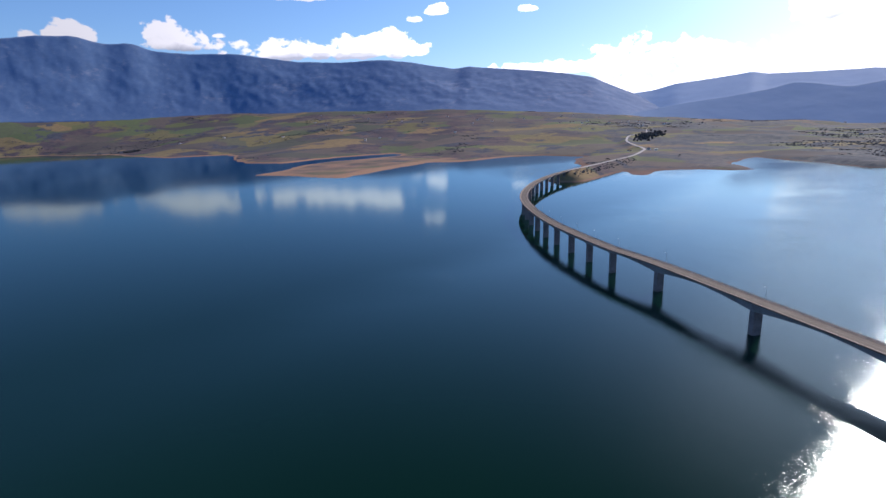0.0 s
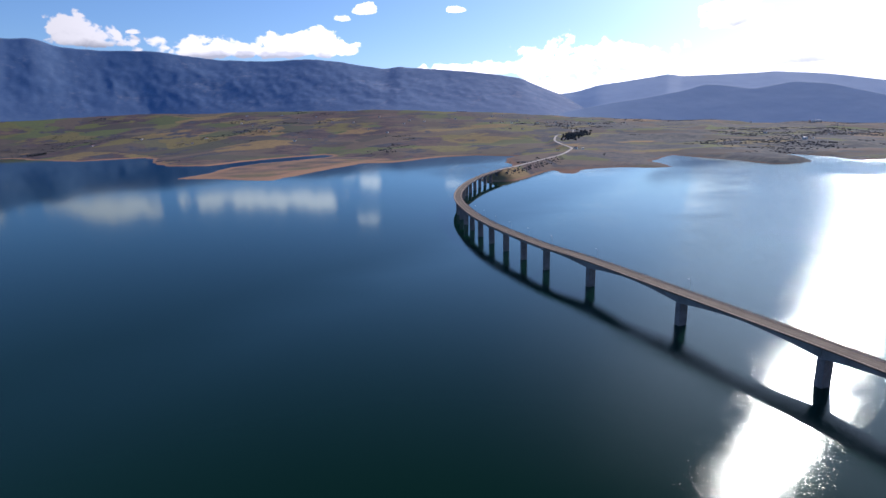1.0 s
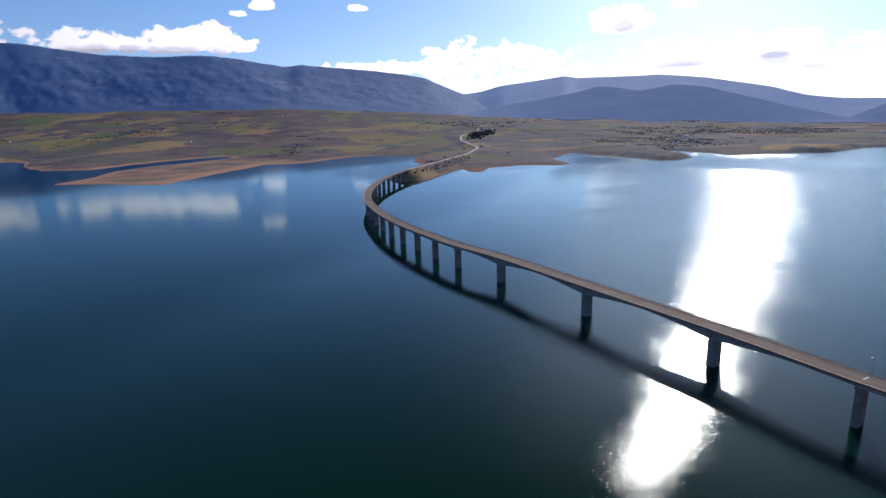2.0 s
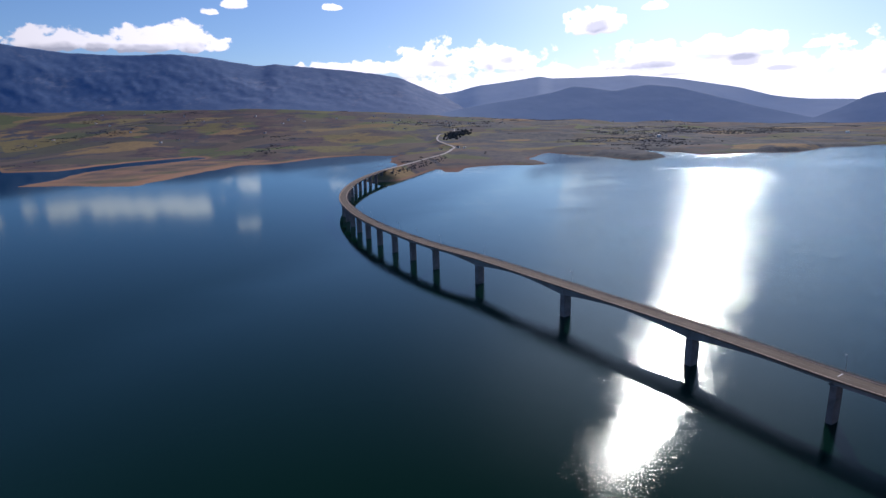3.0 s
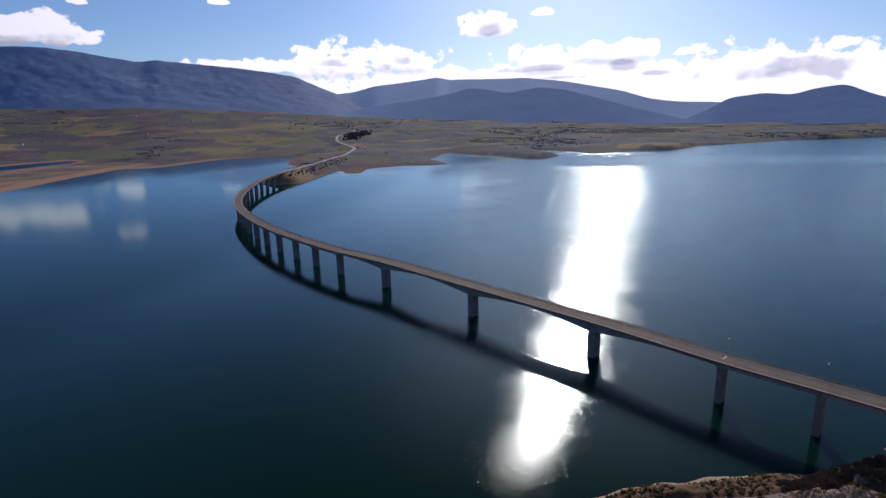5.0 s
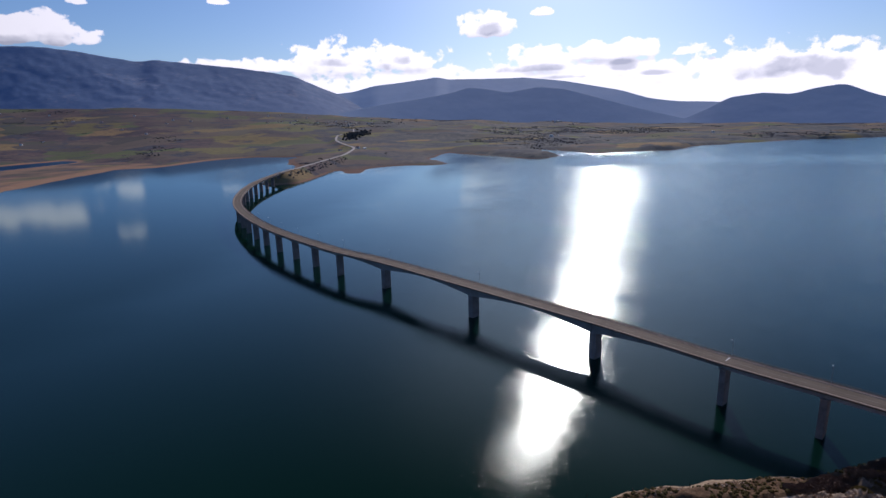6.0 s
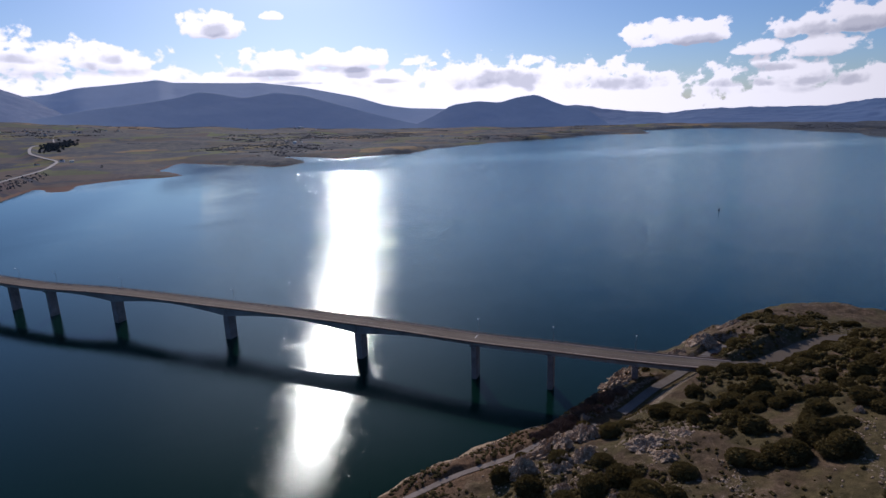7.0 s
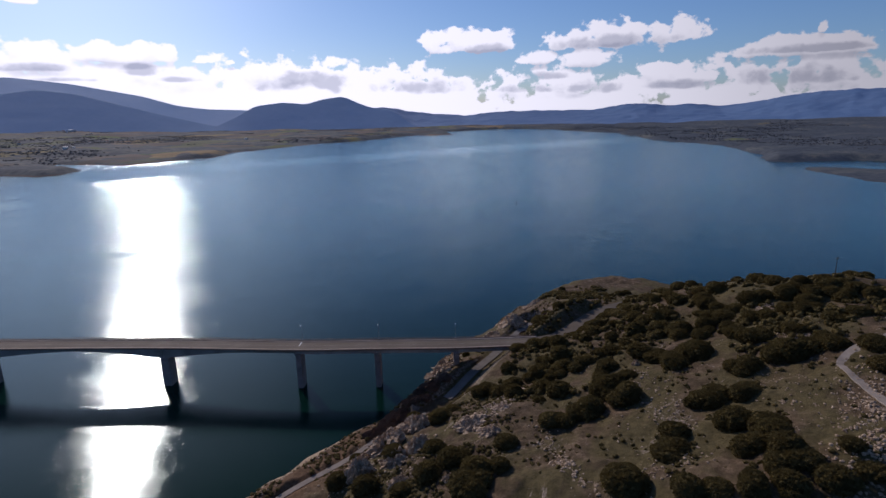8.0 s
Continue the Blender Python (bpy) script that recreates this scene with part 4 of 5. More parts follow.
                    box(bm, (p[0] + d[1] * a + d[0] * e, p[1] - d[0] * a + d[1] * e, top + 1.2), (0.7, 0.7, 0.22), heading)
                    part("bearing", bm, STEEL, pier)
        bm = bmesh.new()
        off = 1.6 if k == 2 else 0.0
        box(bm, (p[0] + d[1] * off, p[1] - d[0] * off, DECK_Z + 0.008), (0.5, 4.2 if k == 2 else 7.7, 0.008), heading)
        part("expansion_joint", bm, PAINT if k == 2 else RAIL, bridge)
    # abutments
    for s, flip in ((1.5, 1), (LAST + 4, -1)):
        p, d = on_line(s)
        heading = math.degrees(math.atan2(d[1], d[0]))
        bm = bmesh.new()
        box(bm, (*p, DECK_Z - 6.5), (7.0 if flip > 0 else 9.0, 11.4, 12.2), heading, 0.2)
        part("abutment", bm, CONCRETE, bridge)
    return bridge


build_bridge()


def strip(name, label, category, path, half, lift, material, thick=0.18):
    """A paved strip along a path, with thickness."""
    bm = bmesh.new()
    rings = []
    for k, p in enumerate(path):
        d = path[min(k + 1, len(path) - 1)][:2] - path[max(k - 1, 0)][:2]
        d = d / np.linalg.norm(d)
        ring = []
        for a, h in ((-half, -thick), (half, -thick), (half, 0), (-half, 0)):
            ring.append(bm.verts.new((p[0] + d[1] * a, p[1] - d[0] * a, p[2] + lift + h)))
        rings.append(ring)
    for a, b in zip(rings[:-1], rings[1:]):
        for k in range(4):
            bm.faces.new((a[k], a[(k + 1) % 4], b[(k + 1) % 4], b[k]))
    bm.faces.new(rings[0][::-1])
    bm.faces.new(rings[-1])
    bmesh.ops.recalc_face_normals(bm, faces=bm.faces)
    mesh = bpy.data.meshes.new(name)
    bm.to_mesh(mesh)
    bm.free()
    mesh.materials.append(material)
    return tagged(new(name, mesh), label, category, kind="structure")


strip("road_near", "grey asphalt road cut into the headland", "road", ROAD_NEAR, 4.0, 0.0, ASPHALT)
strip("road_far", "pale winding road across the plain", "road", ROAD_FAR, 4.0, 0.05, GLINT_PALE)
strip("ramp", "grey concrete track that dips under the bridge", "road", RAMP[4:], 2.0, 0.0, RAMP_MAT)
strip("track", "narrow pale gravel track along the shore", "track", TRACK, 1.1, -0.1, EARTH_ROAD)
FOOTPATH[:, 2] = land(FOOTPATH[:, 0], FOOTPATH[:, 1]) + 0.1
strip("footpath", "trodden pale dirt footpath", "path", FOOTPATH, 1.3, 0.12, EARTH_ROAD, 0.3)


# ---- things on the land ----
def blob(rng, centre, radius, squash, rough, rings=4, spokes=7):
    """An uneven lump of foliage or stone: vertices and faces."""
    verts, faces = [], []
    turn = rng.uniform(0, 6.28)
    verts.append((centre[0], centre[1], centre[2] + radius * squash * rng.uniform(0.9, 1.1)))
    for i in range(1, rings):
        a = math.pi * i / rings
        for j in range(spokes):
            b = turn + 6.28318 * (j + 0.5 * (i % 2)) / spokes
            q = radius * (1 + rng.uniform(-rough, rough))
            verts.append((centre[0] + q * math.sin(a) * math.cos(b), centre[1] + q * math.sin(a) * math.sin(b), centre[2] + q * squash * math.cos(a)))
    verts.append((centre[0], centre[1], centre[2] - radius * squash))
    for j in range(spokes):
        faces.append((0, 1 + j, 1 + (j + 1) % spokes))
        for i in range(rings - 2):
            o, p = 1 + i * spokes, 1 + (i + 1) * spokes
            faces.append((o + j, p + j, p + (j + 1) % spokes, o + (j + 1) % spokes))
        o = 1 + (rings - 2) * spokes
        faces.append((o + j, len(verts) - 1, o + (j + 1) % spokes))
    return verts, faces


def joined(pieces):
    verts, faces = [], []
    for v, f in pieces:
        base = len(verts)
        verts += v
        faces += [tuple(k + base for k in face) for face in f]
    return verts, faces


def sprig(rng, at, out, size):
    """A small leafy twig: two crossed leaf blades that point outwards."""
    out = Vector(out).normalized()
    side = out.cross(Vector((rng.uniform(-1, 1), rng.uniform(-1, 1), rng.uniform(-1, 1)))).normalized()
    up = out.cross(side)
    at = Vector(at)
    verts, faces = [], []
    for w in (side, up):
        base = len(verts)
        verts += [tuple(at - w * size * 0.15), tuple(at + out * size * 0.5 - w * size * 0.42), tuple(at + out * size), tuple(at + out * size * 0.5 + w * size * 0.42)]
        faces.append((base, base + 1, base + 2, base + 3))
    return verts, faces


def build_shrub(seed, label, leaf, lean, open_crown=0.0):
    """A rounded evergreen shrub, one metre in radius: forked stems and a crown of many clumps and leafy twigs."""
    rng = random.Random(seed)
    shrub = thing("shrub", (0, 0, 0), label, "shrub", "scrub on the headland")
    pieces = []
    for k in range(60):
        a, q = 2.39996 * k + rng.uniform(-0.3, 0.3), math.sqrt((k + 0.5) / 60) * 0.84
        high = (0.14 + 0.64 * math.sqrt(max(0.0, 1 - q * q)) * rng.uniform(0.78, 1.12)) * lean
        centre = (q * math.cos(a), q * math.sin(a), high)
        size = rng.uniform(0.10, 0.19) * (1 - open_crown * 0.3)
        pieces.append(blob(rng, centre, size, rng.uniform(0.8, 1.0), 0.2, 4, 8))
        for _ in range(30):
            out = Vector((rng.gauss(0, 1), rng.gauss(0, 1), rng.gauss(0.5, 1))).normalized()
            pieces.append(sprig(rng, [c + o * size * 0.8 for c, o in zip(centre, out)], out, rng.uniform(0.06, 0.13)))
    dome = blob(rng, (0, 0, 0.30 * lean), 0.88, 0.66 * lean, 0.07, 9, 18)
    pieces.append(dome)
    for v in dome[0][1:-20]:
        for _ in range(22):
            out = Vector((v[0], v[1], v[2] - 0.2)).normalized() + Vector((rng.gauss(0, 0.45), rng.gauss(0, 0.45), rng.gauss(0.1, 0.45)))
            pieces.append(sprig(rng, (v[0] + rng.gauss(0, 0.07), v[1] + rng.gauss(0, 0.07), v[2] + rng.gauss(-0.02, 0.05)), out, rng.uniform(0.06, 0.14)))
    for k in range(14):  # low skirt
        a = rng.uniform(0, 6.28)
        pieces.append(blob(rng, (0.8 * math.cos(a), 0.8 * math.sin(a), 0.12), rng.uniform(0.13, 0.22), 0.8, 0.25, 3, 6))
    crown = new("crown", shell("crown", *joined(pieces), leaf, True))
    crown.parent = shrub
    stems = []
    for k in range(4):
        a = 6.28 * k / 4 + rng.uniform(-0.4, 0.4)
        tip = Vector((0.42 * math.cos(a), 0.42 * math.sin(a), 0.55 * lean))
        ring = [(0.09, Vector((0.05 * math.cos(a), 0.05 * math.sin(a), -0.35))), (0.06, tip * 0.5), (0.025, tip)]
        verts = [tuple(c + Vector((r * math.cos(1.0472 * j), r * math.sin(1.0472 * j), 0))) for r, c in ring for j in range(6)]
        faces = [(i * 6 + j, i * 6 + (j + 1) % 6, i * 6 + 6 + (j + 1) % 6, i * 6 + 6 + j) for i in range(2) for j in range(6)] + [tuple(range(12, 18))]
        stems.append((verts, faces))
    stem = new("stem", shell("stem", *joined(stems), BARK))
    stem.parent = shrub
    return shrub


SHRUBS = [
    build_shrub(1, "dense dark green kermes oak shrub on stony ground", LEAF, 1.25),
    build_shrub(2, "rounded olive green evergreen shrub on the slope", LEAF, 1.05),
    build_shrub(3, "broad low dark green scrub oak", LEAF, 0.85),
    build_shrub(4, "tall bushy evergreen with a domed crown", LEAF, 1.55),
    build_shrub(5, "leafless reddish brown brush near the water", DRY_LEAF, 1.1, 0.5),
    build_shrub(6, "yellowed dry bush beside the bridge pier", GOLD_LEAF, 0.9, 0.4),
]
# place and radius of the larger shrubs: the terrace, the shoulder, the crags
TERRACE = [(151, 3, 6.1), (173, -9, 4.9), (165, -10, 5.4), (186, 22, 5.4), (191, 13, 6.0), (194, 4, 6.0), (202, 8, 5.4), (189, -22, 6.0), (187, -28, 4.9), (187, -18, 4.4), (173, -22, 4.8), (173, -25, 4.1), (167, -30, 5.6), (157, -32, 5.4), (161, -27, 4.5), (153, -35, 4.6), (153, -30, 4.6), (156, -44, 2.6), (145, -11, 3.6), (145, -17, 3.6), (144, -23, 4.4), (146, -31, 4.4), (147, -39, 3.9), (150, -46, 3.4)]
SHOULDER = [(216, -13, 6.4), (220, -21, 6.4), (223, -9, 5.2), (204, -29, 3.3), (203, -33, 5.2), (207, -41, 6.0), (208, -48, 6.6), (209, -54, 5.6), (222, -37, 5.2), (223, -48, 4.8), (228, -33, 5.2), (228, -60, 6.4), (241, -57, 6.6), (231, -70, 6.4), (242, -52, 5.4), (203, -63, 5.0), (191, -62, 4.9), (237, -44, 6.0), (247, -32, 5.6), (247, -69, 6.2), (250, -78, 6.2), (252, -61, 6.2), (254, -53, 5.6), (255, -42, 5.6)]
CRAGS = [(173, 59, 3.6), (161, 57, 4.0), (173, 73, 3.8), (168, 49, 5.4), (162, 41, 5.6), (153, 42, 6.4), (174, 36, 3.2), (161, 35, 2.9), (204, 78, 3.2), (194, 64, 3.8), (215, 50, 4.6), (218, 42, 4.6), (222, 36, 4.4), (200, 61, 2.8), (181, 78, 3.1), (158, 76, 4.2), (162, 88, 3.6), (180, 91, 2.2), (156, 63, 3.5), (235, 34, 4.6), (228, 24, 4.8), (229, 16, 4.4), (252, 47, 3.4), (213, 54, 3.8)]
TAKEN = []


def copy_scaled(ob, place, turn, sx, sy, sz):
    """A copy of a thing at a place, stretched to a size."""
    made = copy_thing(ob, place)
    made.scale = (sx, sy, sz)
    made.rotation_euler = turn
    return made


def set_shrub(kind, x, y, radius, rng):
    TAKEN.append((x, y, radius))
    z = float(land(x, y)) - 0.1 * radius
    copy_scaled(SHRUBS[kind], pose(x, y, z), (rng.uniform(-0.1, 0.1), rng.uniform(-0.1, 0.1), rng.uniform(0, 6.28)), radius * rng.uniform(0.9, 1.1), radius * rng.uniform(0.9, 1.1), radius * rng.uniform(0.7, 0.92))


def clear_of_roads(x, y, gap):
    p = np.array([x]), np.array([y])
    return all(near_path(*p, path)[0][0] > wide + gap for path, wide in ((ROAD_NEAR, 4.5), (RAMP, 1.6), (TRACK, 1.4), (FOOTPATH, 1.0))) and not (min(math.hypot(x - a, y - b) for a, b in LINE[:30]) < 6.2 + gap)


def plant_headland():
    rng = random.Random(11)
    for x, y, radius in TERRACE + SHOULDER + CRAGS:
        radius *= 0.72 if x > 226 and y < -25 else 1.0
        # a wide clump is two or three shrubs grown together
        if radius > 4.2:
            for k in range(3 if radius > 5.0 else 2):
                a = rng.uniform(0, 6.28)
                off = radius * (0.5 if k else 0.1)
                set_shrub(rng.choice((0, 1, 1, 2, 3)), x + off * math.cos(a + 2.1 * k), y + off * math.sin(a + 2.1 * k), radius * rng.uniform(0.6, 0.8), rng)
        else:
            set_shrub(rng.choice((0, 1, 2, 3)), x, y, radius * 1.05, rng)
    for k in range(26):
        t = k / 25
        x, y = 196 + 38 * t + rng.uniform(-3, 3), 91 - 12 * t + rng.uniform(-4, 4)
        set_shrub(4, x, y, rng.uniform(1.7, 3.3), rng)
    for x, y, radius in ((284, 50, 2.6), (290, 44, 2.8), (299, 41, 2.4)):
        set_shrub(4, x, y, radius, rng)
    for x, y, radius in ((257, 77, 1.7), (262, 74, 1.9), (267, 71, 1.6), (240, 86, 1.2)):
        set_shrub(5, x, y, radius, rng)
    # bushes along the verge of the road
    for p, q in zip(ROAD_NEAR[1:-6], ROAD_NEAR[2:-5]):
        d = (q - p)[:2] / np.linalg.norm((q - p)[:2])
        for _ in range(2):
            off = rng.uniform(6.6, 9.0)
            set_shrub(rng.choice((0, 1, 2)), p[0] + d[1] * off, p[1] - d[0] * off, rng.uniform(2.0, 3.2), rng)
    # the thick scrub between the terrace and the road, and the knoll
    for x0, x1, y0, y1, low, high, count in ((205, 305, -38, 48, 2.2, 4.4, 78), (235, 290, -85, -25, 2.8, 4.6, 22), (315, 378, -16, 50, 1.4, 3.0, 16)):
        placed = 0
        for _ in range(count * 12):
            x, y, radius = rng.uniform(x0, x1), rng.uniform(y0, y1), rng.uniform(low, high)
            if x < 232 and y < 2 + (x - 205) * -0.3 or land(x, y) < 3 or not clear_of_roads(x, y, radius * 0.8):
                continue
            if any((x - a) ** 2 + (y - b) ** 2 < (0.52 * (radius + c)) ** 2 for a, b, c in TAKEN):
                continue
            set_shrub(rng.choice((0, 1, 1, 2, 3)), x, y, radius, rng)
            placed += 1
            if placed == count:
                break


plant_headland()
# the six patterns stand on the slope too
spots = [(212, 30, 2.6), (206, 24, 2.4), (200, 30, 2.2), (247, 8, 3.0), (222, 86, 2.0), (254, 80, 1.4)]
for shrub, (x, y, radius) in zip(SHRUBS, spots):
    shrub.location, shrub.scale = (x, y, float(land(x, y)) - 0.1 * radius), (radius, radius, radius * 0.8)


def build_low_scrub():
    """Tufts and dwarf bushes too many to count."""
    rng = random.Random(21)
    pieces = []
    for k in range(6400):
        x, y = (rng.uniform(135, 370), rng.uniform(-85, 112)) if k % 2 else (rng.uniform(135, 235), rng.uniform(35, 122))
        pieces.append((x, y, rng.uniform(0.25, 0.85)))
    xs, ys = np.array([p[0] for p in pieces]), np.array([p[1] for p in pieces])
    zs, patch = land(xs, ys), fbm(xs, ys, 18, 3, 77)
    off = np.minimum.reduce([near_path(xs, ys, path)[0] - wide for path, wide in ((ROAD_NEAR, 5), (RAMP, 3.2), (TRACK, 1.6), (FOOTPATH, 1.2))])
    made = []
    for (x, y, size), z, p, o in zip(pieces, zs, patch, off):
        if z < 1.0 or o < size or p < -0.3:
            continue
        made.append(blob(rng, (x, y, z + size * 0.2), size, 0.7, 0.35, 3, 6))
        for _ in range(5):
            out = Vector((rng.gauss(0, 1), rng.gauss(0, 1), abs(rng.gauss(0, 1)))).normalized()
            made.append(sprig(rng, (x + out.x * size * 0.8, y + out.y * size * 0.8, z + size * 0.2 + out.z * size * 0.5), out, size * 0.5))
    tagged(new("low_scrub", shell("low_scrub", *joined(made), LEAF, False)), "low olive tufts and dwarf bushes over the slope", "scrub", kind="stuff")


def build_thicket():
    """Smaller bushes grown into a thicket between the shrubs."""
    rng = random.Random(23)
    made = []
    spots = [(rng.uniform(203, 380), rng.uniform(-85, 50), rng.uniform(0.9, 1.9)) for _ in range(2600)]
    xs, ys = np.array([p[0] for p in spots]), np.array([p[1] for p in spots])
    zs, patch = land(xs, ys), fbm(xs, ys, 22, 3, 79)
    for (x, y, size), z, p in zip(spots, zs, patch):
        if x < 232 and -30 < y < 2 - (x - 205) * 0.3:
            continue
        if z < 3 or p < -0.35 + (0.5 if x > 312 else 0) or not clear_of_roads(x, y, size * 0.8):
            continue
        for _ in range(5):
            c = (x + rng.uniform(-0.5, 0.5) * size, y + rng.uniform(-0.5, 0.5) * size, z + size * rng.uniform(0.2, 0.6))
            made.append(blob(rng, c, size * rng.uniform(0.4, 0.6), 0.85, 0.3, 3, 6))
            for _ in range(6):
                out = Vector((rng.gauss(0, 1), rng.gauss(0, 1), rng.gauss(0.6, 1))).normalized()
                made.append(sprig(rng, (c[0] + out.x * size * 0.45, c[1] + out.y * size * 0.45, c[2] + out.z * size * 0.4), out, size * 0.28))
    tagged(new("thicket", shell("thicket", *joined(made), LEAF, True)), "thicket of small evergreen bushes on the slope", "scrub", kind="stuff")


def build_stones():
    """Loose white limestone, thickest along the ruined walls and crags."""
    rng = random.Random(31)
    spots = []
    for _ in range(1500):
        spots.append((rng.uniform(140, 340), rng.uniform(-85, 105), rng.uniform(0.12, 0.45)))
    for path, spread, count, big in ((((193, -61), (180, -55), (166, -51), (155, -46), (151, -47), (147, -39)), 4.0, 420, 0.55), (((188, 30), (172, 22), (159, 16), (146, 6)), 1.3, 170, 0.6), (((176, -12), (190, -8), (203, -4), (212, 1)), 2.6, 130, 0.5), (((150, -50), (155, -52), (171, -59)), 3.5, 130, 0.6),
            (((212, 40), (196, 44), (188, 49), (180, 44)), 2.5, 190, 0.7), (((204, 80), (186, 84), (170, 88), (158, 84)), 3.5, 260, 0.6), (((178, 60), (168, 66), (160, 72)), 4.0, 160, 0.5), (((150, 116), (170, 112), (188, 103)), 1.6, 120, 0.45), (((151, -2), (158, -11), (163, -17)), 2.6, 70, 0.45), (((153, -49), (161, -51), (180, -53)), 3.0, 150, 0.6), (((222, -50), (212, -46), (205, -50)), 3.0, 80, 0.6), (((195, -36), (183, -42), (167, -43)), 4.0, 90, 0.4)):
        for _ in range(count):
            k = rng.randrange(len(path) - 1)
            t = rng.random()
            spots.append((path[k][0] * (1 - t) + path[k + 1][0] * t + rng.gauss(0, spread), path[k][1] * (1 - t) + path[k + 1][1] * t + rng.gauss(0, spread), rng.uniform(0.15, big)))
    xs, ys = np.array([p[0] for p in spots]), np.array([p[1] for p in spots])
    zs, patch = land(xs, ys), fbm(xs, ys, 22, 3, 87)
    made = [blob(rng, (x, y, z + size * 0.12), size, rng.uniform(0.5, 0.8), 0.3, 3, 5) for n, ((x, y, size), z, p) in enumerate(zip(spots, zs, patch)) if z > 0.3 and (n >= 1500 or p > 0.1)]
    tagged(new("loose_stones", shell("loose_stones", *joined(made), ROCK, False)), "scattered white limestone rubble on the slope", "rubble", kind="stuff")


def build_outcrop(x, y, radius, high, seed, label):
    """A craggy limestone outcrop, layered and split."""
    rings, spokes = 20, 64
    verts, faces = [], []
    base = float(land(x, y))
    for i in range(rings + 1):
        a = 0.5 * math.pi * i / rings
        for j in range(spokes):
            b = 6.28318 * j / spokes
            px, py = math.cos(b) * math.cos(a), math.sin(b) * math.cos(a)
            q = 1 + 0.5 * noise.fractal(Vector((px * 2.6 + seed, py * 2.6, math.sin(a) * 3.0)), 0.7, 2.1, 5)
            h = math.sin(a) * high * (1 + 0.3 * noise.noise(Vector((px * 2.5, py * 2.5 + seed, 3))))
            h = h * (1 + 0.5 * noise.fractal(Vector((px * 5 + seed, py * 5, 1.0)), 0.8, 2.0, 4))
            h = h * 0.55 + 0.45 * (high / 6) * round(h / (high / 6))  # bedding ledges
            verts.append((x + px * radius * q, y + py * radius * q, 0.0))
            verts[-1] = (*verts[-1][:2], h)
    ground = land(np.array([v[0] for v in verts]), np.array([v[1] for v in verts]))
    verts = [(v[0], v[1], max(g, base - 4) * 0.75 + base * 0.25 + v[2] - 0.7) for v, g in zip(verts, ground)]
    for i in range(rings):
        for j in range(spokes):
            faces.append((i * spokes + j, i * spokes + (j + 1) % spokes, (i + 1) * spokes + (j + 1) % spokes, (i + 1) * spokes + j))
    tagged(new("rock_outcrop", shell("rock_outcrop", verts, faces, ROCK, False)), label, "rock", "limestone outcrops")


build_low_scrub()
build_thicket()
build_stones()
for n, (x, y, radius, high) in enumerate([(183, 80, 6.5, 4.5), (192, 73, 5.5, 4.0), (165, 82, 4.5, 5.5), (176, 66, 3.6, 3.2), (187, 50, 5.5, 2.2), (181, 43, 3.6, 1.8), (196, 42, 3.6, 1.4), (200, 47, 3.4, 1.3), (207, 42, 3.0, 1.1), (171, 72, 4.2, 3.4), (166, 90, 3.4, 2.6), (176, 88, 3.2, 2.8), (198, 82, 3.6, 2.4), (246, 82, 6.5, 3.0), (257, 82, 5.5, 3.2), (236, 86, 4.0, 2.0), (270, 82, 5.0, 2.2), (296, 58, 6.0, 3.0), (281, 66, 4.5, 2.6), (325, 52, 5.0, 2.2),
        (219, -1, 1.5, 1.9), (180, -37, 1.9, 0.8), (217, -50, 4, 1.4), (224, -49, 3.4, 1.2), (183, -62, 3.2, 0.9), (227, -37, 3, 1), (248, -46, 3.6, 1.2), (160, 66, 3.0, 2.4), (159, 50, 2.0, 1.6)]):
    build_outcrop(x, y, radius, high, 10.0 * n, "weathered grey-white limestone crag" if radius > 3.5 else "low pale limestone slab in the grass")


def tube(bm, a, b, r0, r1, sides=8):
    """A tapered round bar between two points."""
    a, b = Vector(a), Vector(b)
    turn = (b - a).to_track_quat("Z", "Y").to_matrix().to_4x4()
    bmesh.ops.create_cone(bm, cap_ends=True, segments=sides, radius1=r0, radius2=r1, depth=(b - a).length, matrix=Matrix.Translation((a + b) / 2) @ turn)


def build_street_lamp():
    lamp = thing("street_lamp", (0, 0, 0), "slender galvanised street lamp on the bridge parapet", "street lamp", "lamps along the bridge")
    bm = bmesh.new()
    tube(bm, (0, 0, 0), (0, 0, 7.2), 0.09, 0.05)
    part("pole", bm, STEEL, lamp)
    bm = bmesh.new()
    box(bm, (0, 0, 0.15), (0.34, 0.34, 0.3), 0, 0.04)
    part("base_plate", bm, STEEL, lamp)
    bm = bmesh.new()
    tube(bm, (0, 0, 7.15), (1.3, 0, 7.6), 0.045, 0.035)
    part("arm", bm, STEEL, lamp)
    bm = bmesh.new()
    box(bm, (1.6, 0, 7.62), (0.95, 0.42, 0.2), 0, 0.07)
    part("lamp_head", bm, WHITE, lamp, "white lamp housing")
    return lamp


def place_lamps():
    lamp = build_street_lamp()
    for k, s in enumerate(STATIONS[:12]):
        p, d = on_line(s)
        at = (p[0] + d[1] * (HALF - 0.1), p[1] - d[0] * (HALF - 0.1), DECK_Z + 0.42)
        m = pose(*at, 0, 0, math.degrees(math.atan2(d[0], -d[1])))
        if k:
            copy_thing(lamp, m)
        else:
            lamp.matrix_world = m


place_lamps()


